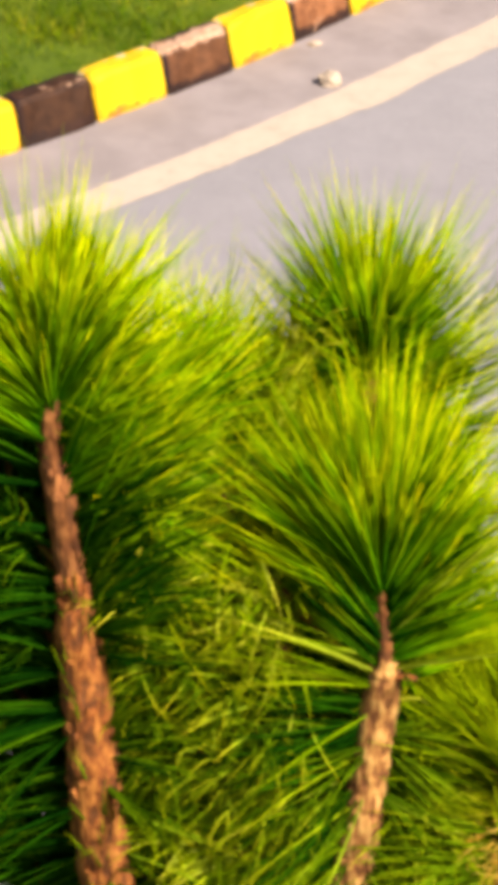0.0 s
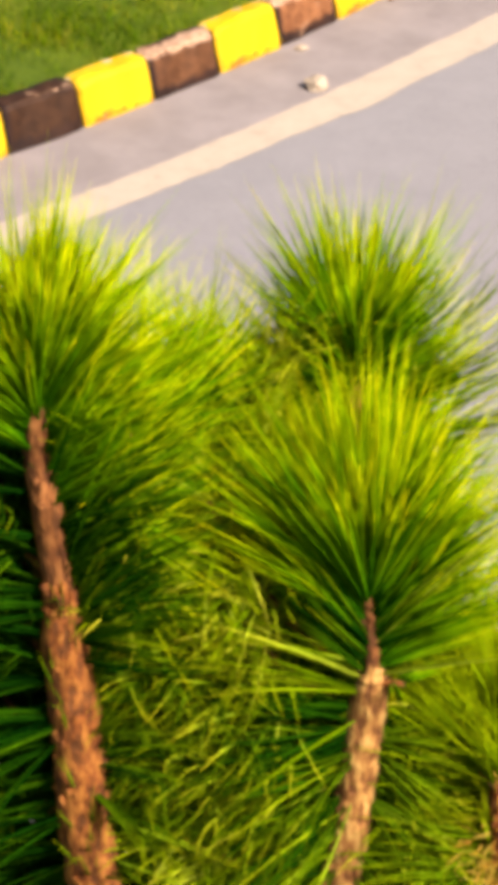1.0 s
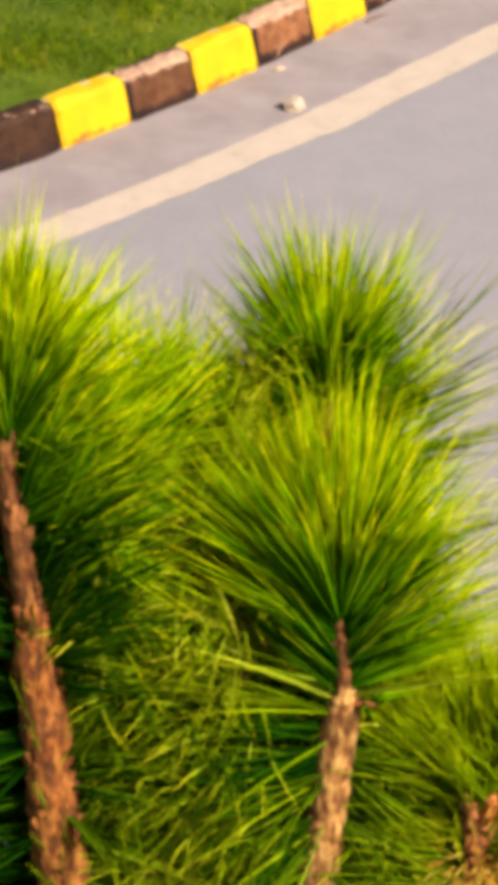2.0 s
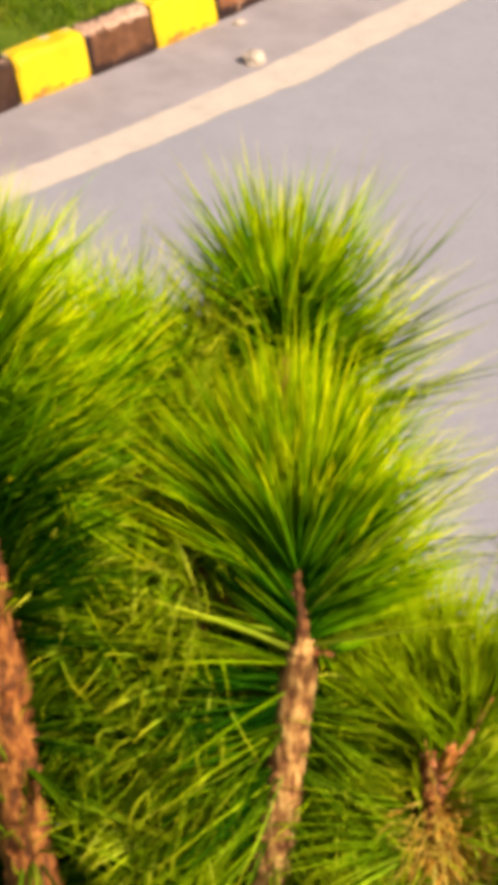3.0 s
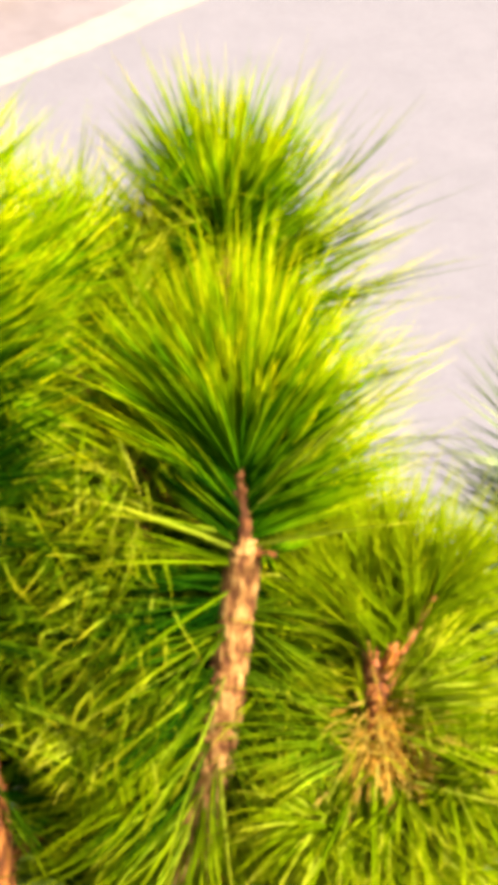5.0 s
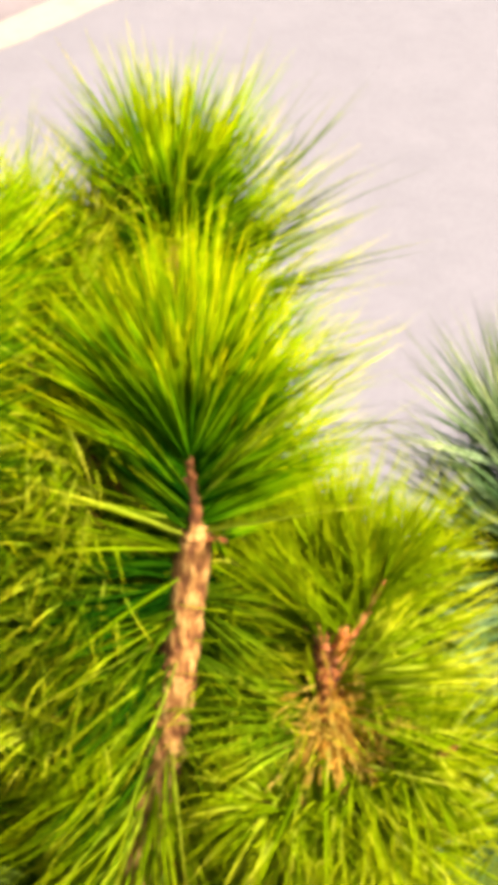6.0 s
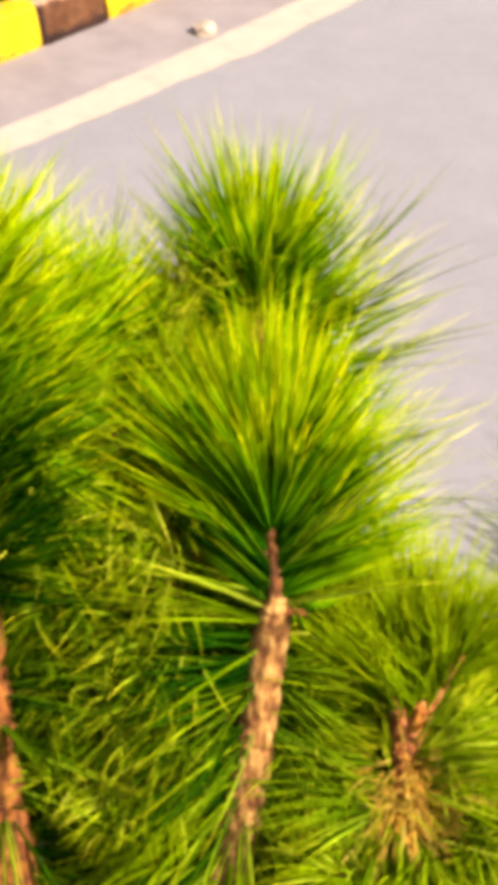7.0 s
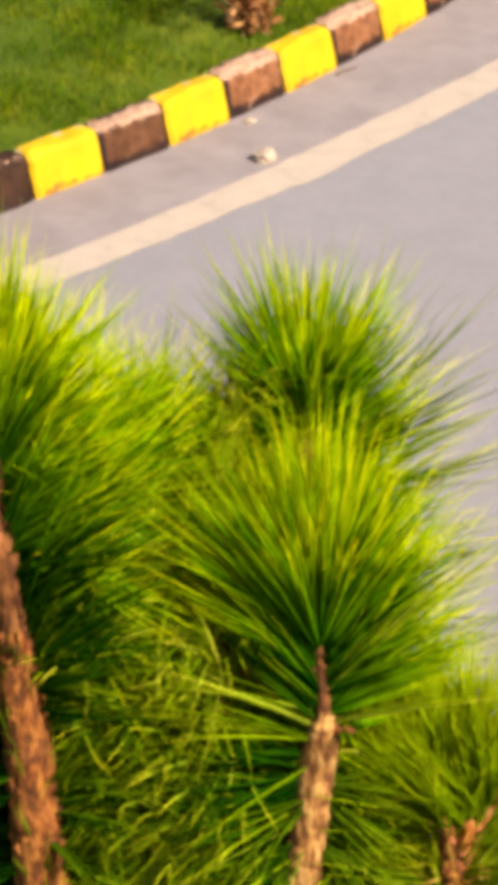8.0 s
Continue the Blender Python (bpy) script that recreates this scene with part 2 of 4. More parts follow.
BLADE = leaf_material("grass_blades", [(0.0, (0.024, 0.064, 0.001)), (0.5, (0.095, 0.145, 0.001)), (0.85, (0.19, 0.21, 0.002)),
                                       (1.0, (0.28, 0.23, 0.02))], patchy=True)


# ---- mesh helpers ----
def part(name, verts, faces, mat, parent=None, label="", smooth=True):
    me = bpy.data.meshes.new(name)
    me.from_pydata([tuple(v) for v in verts], [], faces)
    me.materials.append(mat)
    if smooth:
        me.polygons.foreach_set("use_smooth", [True] * len(me.polygons))
    me.update()
    ob = new(name, me)
    ob.parent = parent
    if label:
        tagged(ob, label)
    return ob


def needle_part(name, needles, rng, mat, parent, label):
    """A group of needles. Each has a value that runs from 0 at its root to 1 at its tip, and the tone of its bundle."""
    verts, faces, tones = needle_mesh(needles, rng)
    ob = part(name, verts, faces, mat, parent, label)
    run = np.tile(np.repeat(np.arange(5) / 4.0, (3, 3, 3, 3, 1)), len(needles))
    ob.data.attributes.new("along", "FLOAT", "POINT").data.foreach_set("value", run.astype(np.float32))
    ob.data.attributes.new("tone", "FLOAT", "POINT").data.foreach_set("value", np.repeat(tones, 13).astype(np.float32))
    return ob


def bent(path, s):
    """The point and the direction at s (0 to 1) along a polyline."""
    lens = [0.0]
    for a, b in zip(path, path[1:]):
        lens.append(lens[-1] + (b - a).length)
    want = s * lens[-1]
    for n in range(len(path) - 1):
        if want <= lens[n + 1] or n == len(path) - 2:
            k = (want - lens[n]) / max(lens[n + 1] - lens[n], 1e-6)
            return path[n].lerp(path[n + 1], k), (path[n + 1] - path[n]).normalized()


def smooth_path(points, steps=6):
    """A soft curve through the points."""
    pts = [Vector(p) for p in points]
    ext = [2 * pts[0] - pts[1], *pts, 2 * pts[-1] - pts[-2]]
    out = []
    for n in range(1, len(ext) - 2):
        p0, p1, p2, p3 = ext[n - 1:n + 3]
        for k in range(steps):
            u = k / steps
            out.append(0.5 * (2 * p1 + (p2 - p0) * u + (2 * p0 - 5 * p1 + 4 * p2 - p3) * u * u
                              + (3 * p1 - p0 - 3 * p2 + p3) * u ** 3))
    out.append(pts[-1])
    return out


def frame_of(axis):
    side = axis.cross(Vector((0.31, 0.94, 0.12))).normalized()
    return side, axis.cross(side).normalized()


def stem_mesh(path, radii, rng, scales=0, sides=14, nodes=()):
    """A tapered, knobbly stem along a path, with small raised bark scales. nodes: (place along it, swelling) of old whorls."""
    verts, faces = [], []
    count = len(path)
    for n, p in enumerate(path):
        axis = (path[min(n + 1, count - 1)] - path[max(n - 1, 0)]).normalized()
        u, v = frame_of(axis)
        s = n / (count - 1)
        k = s * (len(radii) - 1)
        r = radii[int(k)] + (radii[min(int(k) + 1, len(radii) - 1)] - radii[int(k)]) * (k - int(k))
        r *= 1 + sum(swell * math.exp(-((s - at_node) / 0.016) ** 2) for at_node, swell in nodes)
        for a in range(sides):
            w = 2 * math.pi * a / sides
            rr = r * (1 + 0.16 * noise.noise(p * 22 + Vector((math.cos(w), math.sin(w), 0)) * 1.3))
            verts.append(p + (u * math.cos(w) + v * math.sin(w)) * rr)
    for n in range(count - 1):
        for a in range(sides):
            b = (a + 1) % sides
            faces.append((n * sides + a, n * sides + b, (n + 1) * sides + b, (n + 1) * sides + a))
    faces.append(tuple(range((count - 1) * sides, count * sides)))
    faces.append(tuple(reversed(range(sides))))
    for _ in range(scales):
        s = 0.4 + 0.6 * rng.random()
        p, axis = bent(path, s)
        u, v = frame_of(axis)
        k = s * (len(radii) - 1)
        r = radii[int(k)] + (radii[min(int(k) + 1, len(radii) - 1)] - radii[int(k)]) * (k - int(k))
        w = rng.uniform(0, 2 * math.pi)
        out = u * math.cos(w) + v * math.sin(w)
        tang = axis.cross(out)
        hw, hh, th = rng.uniform(0.007, 0.013), rng.uniform(0.012, 0.028), rng.uniform(0.005, 0.015)
        hw, hh, th = (q * min(1.0, r / 0.025) for q in (hw, hh, th))
        c = p + out * r * 0.97
        at = len(verts)
        verts += [c - tang * hw - axis * hh, c + tang * hw - axis * hh,
                  c + tang * hw * 0.6 + axis * hh + out * th, c - tang * hw * 0.6 + axis * hh + out * th,
                  c + axis * hh * 1.2]
        faces += [(at, at + 1, at + 2, at + 3), (at + 3, at + 2, at + 4), (at, at + 3, at + 4), (at + 1, at + 4, at + 2)]
    return verts, faces


def needle_mesh(needles, rng):
    """Needles as thin three-sided tapered spikes. needles: (root, way, length, sag, width, tone); sag: the bend on the way to the tip."""
    verts, faces, tones = [], [], []
    segs = 4
    for root, way, length, sag, width, tone in needles:
        p, d = Vector(root), Vector(way).normalized()
        u, v = frame_of(d)
        turn = rng.uniform(0, 2)
        at = len(verts)
        for n in range(segs):
            w = width * (0.8, 1.0, 0.78, 0.42)[n] * 0.5
            for a in range(3):
                ang = turn + a * 2.0944
                verts.append(p + (u * math.cos(ang) + v * math.sin(ang)) * w)
            d = (d + sag * ((0.5 + n * 0.5) / segs)).normalized()
            p = p + d * (length / segs)
        verts.append(p)
        for n in range(segs - 1):
            for a in range(3):
                b = (a + 1) % 3
                faces.append((at + 3 * n + a, at + 3 * n + b, at + 3 * n + 3 + b, at + 3 * n + 3 + a))
        top = at + 3 * (segs - 1)
        for a in range(3):
            faces.append((top + a, top + (a + 1) % 3, at + 3 * segs))
        tones.append(tone)
    return verts, faces, tones


def tuft(path, rng, bundles, s_range, low, high, length, droop=0.2, width=0.0062, bare=None, radius=0.02, sector=(0, 180), stray=5, each=4, splay=3.6, upright=0.0, curl=0.05, tones=(0.0, 1.0)):
    """Bundles of needles round a shoot, from s_range[0] to s_range[1] along it. low and high: the span of their lean from the shoot, in
    degrees, at the lower and at the upper end. bare: (middle, half width) in degrees of a side without needles; 0 is -y, 90 is +x.
    sector: the same for the only side that has them. stray: how far bundles scatter, splay: how far a bundle's needles part, in degrees.
    upright: by how much those on the -y side lean less. curl: how far each needle bends its own way. tones: their span of tones."""
    out = []
    made = 0
    while made < bundles:
        k = rng.random()
        p, axis = bent(path, s_range[0] + (s_range[1] - s_range[0]) * k)
        az = sector[0] + rng.uniform(-sector[1], sector[1]) + rng.gauss(0, stray)
        if bare and abs((az - bare[0] + 180) % 360 - 180) < bare[1]:
            continue
        made += 1
        side = Vector((math.sin(radians(az)), -math.cos(radians(az)), 0))
        side = (side - axis * side.dot(axis)).normalized()
        a0 = low[0] + (high[0] - low[0]) * k
        a1 = low[1] + (high[1] - low[1]) * k
        lean = radians(rng.uniform(a0, a1) + rng.gauss(0, stray * 0.6)) * (1 - upright * max(0.0, math.cos(radians(az))))
        way = axis * math.cos(lean) + side * math.sin(lean)
        ln = length * (0.66 + 0.38 * rng.random())
        bend = 0.07 + 0.6 * droop
        sag = Vector((rng.uniform(-bend, bend), rng.uniform(-bend, bend), -droop * rng.uniform(0.4, 1.5)))
        tone = rng.random()
        for _ in range(each):
            off = Vector((rng.gauss(0, 1), rng.gauss(0, 1), rng.gauss(0, 1))) * radians(splay)
            turn = Vector((rng.gauss(0, 1), rng.gauss(0, 1), rng.gauss(0, 1))) * curl
            shade = min(1.0, max(0.0, 0.25 + 0.5 * tone + rng.gauss(0, 0.22)))
            out.append((p + side * radius * 0.8 + off * 0.05, way + off, ln * rng.uniform(0.82, 1.08), sag + turn,
                        width * rng.uniform(0.65, 1.25), tones[0] + (tones[1] - tones[0]) * shade))
    return out


# ---- the ground, the road and the kerb ----
def sheet(name, corners, mat, z, label, category):
    verts = [(x, y, z) for x, y in corners]
    ob = part(name, verts, [tuple(range(len(verts)))], mat, smooth=False)
    return tagged(ob, label, category, kind="structure")


sheet("ground", [(-400, -400), (400, -400), (400, 900), (-400, 900)], TURF, -0.06, "grassy ground under the young pines beside the road", "ground")

KERB_H, KERB_W, STONE_L = 0.195, 0.15, 0.3814


def kerb_line():
    """Joints of the kerb's foot on the road side: a gentle bend to the left, stone by stone."""
    start, heading, turn = Vector((-1.182, 11.311)), radians(41.83), radians(1.956)
    ahead, back = [start], []
    p, h = start.copy(), heading
    for n in range(22):
        p = p + Vector((math.cos(h), math.sin(h))) * STONE_L
        h += turn if n < 14 else 0
        ahead.append(p)
    p, h = start.copy(), heading
    for n in range(18):
        h -= turn * 0.9 if n < 14 else 0
        p = p - Vector((math.cos(h), math.sin(h))) * STONE_L
        back.append(p)
    return list(reversed(back)) + ahead, len(back)


JOINTS, FIRST = kerb_line()


def offset_line(points, d):
    out = []
    for n, p in enumerate(points):
        t = (points[min(n + 1, len(points) - 1)] - points[max(n - 1, 0)]).normalized()
        out.append(p + Vector((-t.y, t.x)) * d)
    return out


def run_out(points, far):
    """The line, carried on straight at both ends."""
    a = points[0] + (points[0] - points[1]).normalized() * far
    b = points[-1] + (points[-1] - points[-2]).normalized() * far
    return [a, *points, b]


def road():
    """One carriageway, parallel to the kerb; its other edge runs along the row of pines."""
    line = run_out(JOINTS, 90)
    rows = [offset_line(line, d) for d in (0.05, -0.62, -4.3)]
    verts = [(p.x, p.y, 0.0) for row in rows for p in row]
    n = len(line)
    faces = [(r * n + k, r * n + n + k, r * n + n + k + 1, r * n + k + 1) for r in (0, 1) for k in range(n - 1)]
    ob = part("road", verts, faces, ASPHALT, smooth=False)
    ob.data.materials.append(GUTTER)
    for k in range(n - 1):
        ob.data.polygons[k].material_index = 1
    tagged(ob, "dusty pale grey asphalt road that bends along a painted kerb", "road", kind="structure")


road()


def edge_line():
    """The painted line that follows the kerb, with slightly uneven edges."""
    rng = random.Random(4)
    verts, faces = [], []
    xs = [-3.0 + 0.05 * n for n in range(150)]
    for x in xs:
        y = 11.515 + 1.012 * x + 0.081 * x * x
        slope = 1.012 + 0.162 * x
        nrm = Vector((-slope, 1)).normalized()
        w0 = 0.008 * noise.noise(Vector((x * 4, 1, 0))) + 0.006 * rng.uniform(-1, 1)
        w0 += 0.012 / (1 + math.exp((x - 0.05) * 30)) - 0.016 * math.exp(-((x - 0.24) / 0.10) ** 2)       # a patch of overpainting
        w1 = 0.205 + 0.010 * noise.noise(Vector((x * 4, 9, 0))) + 0.006 * rng.uniform(-1, 1)
        for w in (w0, w1):
            verts.append((x + nrm.x * w, y + nrm.y * w, 0.004))
    for n in range(len(xs) - 1):
        faces.append((2 * n, 2 * n + 2, 2 * n + 3, 2 * n + 1))
    ob = part("edge_line", verts, faces, LINE, smooth=False)
    tagged(ob, "worn cream white painted edge line on the asphalt", "road marking", kind="structure")


edge_line()


def lawn():
    inner = offset_line(run_out(JOINTS, 90), KERB_W * 0.7)
    rows = [0.0, 0.25, 0.6, 1.2, 2.2, 4.0, 6.0, 9.0]
    verts, faces = [], []
    for d in rows:
        for p in offset_line(inner, d):
            z = KERB_H - 0.070 + 0.05 * min(d, 0.5) + 0.02 * min(d, 1.5) + 0.018 * noise.noise(Vector((p.x * 1.7, p.y * 1.7, 0)))
            verts.append((p.x, p.y, z if d < 9 else -0.08))
    n = len(inner)
    for r in range(len(rows) - 1):
        for k in range(n - 1):
            faces.append((r * n + k, r * n + k + 1, (r + 1) * n + k + 1, (r + 1) * n + k))
    ob = part("lawn", verts, faces, TURF)
    tagged(ob, "short green lawn behind the painted kerb", "lawn", kind="structure")


lawn()

kerb = tagged(new("kerb"), "kerb of alternately yellow and black painted concrete stones", "kerb", kind="structure")


def kerb_stone_mesh(name, seed, mat):
    """One kerb stone, x along it, y to the lawn: chamfered front edge, worn corners."""
    rng = random.Random(seed)
    l, w, h, c = STONE_L - 0.012, KERB_W, KERB_H, 0.028
    prof = [(0, -0.05), (0.004, 0.01), (0.040, h - c * 0.9), (0.052, h - c * 0.25), (0.072, h), (w - 0.012, h), (w, h - 0.012), (w, -0.05)]
    verts, faces = [], []
    cuts = [0.0, 0.018, 0.12, 0.2, 0.28, l - 0.018, l]
    for i, x in enumerate(cuts):
        end = i in (0, len(cuts) - 1)
        for j, (y, z) in enumerate(prof):
            wob = 0.006 if 0 < j < 7 else 0.0
            yy = y + (0.009 if end and j < 4 else 0) + rng.uniform(-wob, wob)
            zz = z - (0.009 if end and 1 < j < 7 else 0) + rng.uniform(-wob, wob)
            verts.append((x, yy, zz))
    m = len(prof)
    for i in range(len(cuts) - 1):
        for j in range(m - 1):
            faces.append((i * m + j, (i + 1) * m + j, (i + 1) * m + j + 1, i * m + j + 1))
    faces.append(tuple(range(m)))
    faces.append(tuple(reversed(range((len(cuts) - 1) * m, len(cuts) * m))))
    me = bpy.data.meshes.new(name)
    me.from_pydata(verts, [], faces)
    me.materials.append(mat)
    me.update()
    return me


YELLOW_STONES = [kerb_stone_mesh("kerb_stone", s, YELLOW) for s in (1, 2, 3)]
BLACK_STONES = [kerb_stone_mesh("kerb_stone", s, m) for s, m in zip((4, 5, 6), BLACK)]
BLACK_LABELS = ["black painted kerb stone", "worn black painted kerb stone", "kerb stone whose black paint has mostly worn off"]
stone_rng = random.Random(12)
for n in range(len(JOINTS) - 1):
    a, b = JOINTS[n], JOINTS[n + 1]
    yellow = (n - FIRST) % 2 == 1
    wear = 0 if n <= FIRST else 1 if n <= FIRST + 2 else 2
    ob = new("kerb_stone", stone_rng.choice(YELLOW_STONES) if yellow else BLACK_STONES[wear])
    ob.parent = kerb
    ob.matrix_basis = (Matrix.Translation((a.x, a.y, stone_rng.uniform(-0.008, 0.006)))
                       @ Matrix.Rotation(math.atan2(b.y - a.y, b.x - a.x) + stone_rng.uniform(-0.012, 0.012), 4, "Z")
                       @ Matrix.Translation((0.006, stone_rng.uniform(-0.006, 0.006), 0)))
    tagged(ob, "bright yellow painted kerb stone" if yellow else BLACK_LABELS[wear])


# ---- loose stones on the road ----
def rubble(name, x, y, size, seed, label):
    rng = random.Random(seed)
    bm = bmesh.new()
    bmesh.ops.create_icosphere(bm, subdivisions=2, radius=1)
    for v in bm.verts:
        d = v.co.normalized()
        k = 1 + 0.45 * noise.noise(d * 1.7 + Vector((seed, 0, 0)))
        v.co = Vector((d.x * size[0] * k, d.y * size[1] * k, max(d.z, -0.45) * size[2] * k))
    me = bpy.data.meshes.new(name)
    bm.to_mesh(me)
    bm.free()
    me.materials.append(STONE)
    ob = new(name, me)
    low = min(v.co.z for v in me.vertices)
    ob.matrix_basis = pose(x, y, -low - 0.001, 0, 0, rng.uniform(0, 90))
    tagged(ob, label, "stone")


rubble("stone", 0.041, 11.95, (0.056, 0.045, 0.036), 3, "pale broken stone lying on the asphalt by the edge line")
rubble("stone", -0.02, 12.36, (0.030, 0.025, 0.014), 8, "small flat pale stone chip lying on the asphalt")


def twig(x, y, turn, length):
    rng = random.Random(77)
    path = smooth_path([(-length / 2, 0, 0.005), (-length * 0.1, 0.012, 0.006), (length / 2, -0.006, 0.007)], 4)
    ob = part("twig", *stem_mesh(path, [0.005, 0.004, 0.002], rng, 0, 6), DARK_TWIG)
    ob.matrix_basis = pose(x, y, 0, 0, 0, turn)
    tagged(ob, "thin brown twig lying at the foot of the kerb", "twig")


twig(0.415, 12.92, 47, 0.13)


# ---- the young pines ----
def pine(label, stem, radii, clusters, branches, seed, scales=560, shoots=BARK, bark=None, nodes=(), leader=None, leader_radii=(0.016, 0.012, 0.010, 0.005)):
    """stem: points from foot to tip; clusters: needle groups on the stem, whose s is a height in metres; branches: (points, radius, clusters) each."""
    rng = random.Random(seed)
    tree = tagged(new("pine_tree"), label, "tree", "young pines by the road")
    foot = Vector(stem[0])
    tree.matrix_basis = Matrix.Translation(foot)
    path = [p - foot for p in smooth_path(stem, 12)]
    reach = sum((b - a).length for a, b in zip(path, path[1:]))
    part("trunk", *stem_mesh(path, radii, rng, scales, 14, [((z - foot.z) / reach, swell) for z, swell in nodes]), bark or BARK, tree,
         "rough scaly tan trunk" if bark else "rough scaly orange-brown trunk")
    if leader:
        top = [Vector(p) - foot for p in smooth_path(leader, 6)]
        part("leader_shoot", *stem_mesh(top, list(leader_radii), rng, 14, 9), LEADER, tree, "thin reddish-brown leader shoot")
        path = [p for p in path if p.z < top[0].z] + top
        reach = sum((b - a).length for a, b in zip(path, path[1:]))
    for mat, label_n, groups in clusters:
        needles = []
        for g in groups:
            span = tuple(min(1.0, (z - foot.z) / reach) for z in g["s_range"])
            needles += tuft(path, rng, **{**g, "s_range": span})
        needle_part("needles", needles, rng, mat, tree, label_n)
    for pts, radius, mat, label_n, groups in branches:
        bp = [p - foot for p in smooth_path(pts, 4)]
        br = part("branch", *stem_mesh(bp, [radius, radius * 0.5], rng, 10, 9), shoots, tree, "short scaly side shoot")
        needles = []
        for g in groups:
            needles += tuft(bp, rng, **g)
        needle_part("needles", needles, rng, mat, br, label_n)
    return tree


FRESH, OLD = "long fresh yellow-green needles", "long drooping olive-green needles"
GREEN, PALE_OLD = "long deep green needles, darkened for the shade in the crowns", "long pale olive needles"


def bough(points, mat, label_n, bundles=92, length=0.29, droop=0.3, radius=0.014, width=0.0068):
    """A side shoot whose needles fan out all along it."""
    return (points, radius, mat, label_n,
            [dict(bundles=bundles, s_range=(0.25, 1.0), low=(40, 95), high=(0, 55), length=length, droop=droop, radius=radius, width=width, stray=9)])


def tassel(points, mat=OLIVE):
    """A side shoot with arching needles of last year."""
    return (points, 0.010, mat, "arching olive needles",
            [dict(bundles=76, s_range=(0.25, 1.0), low=(40, 100), high=(10, 80), length=0.23, droop=0.42, radius=0.010, width=0.0060, stray=16, each=3, splay=4.5, curl=0.16)])


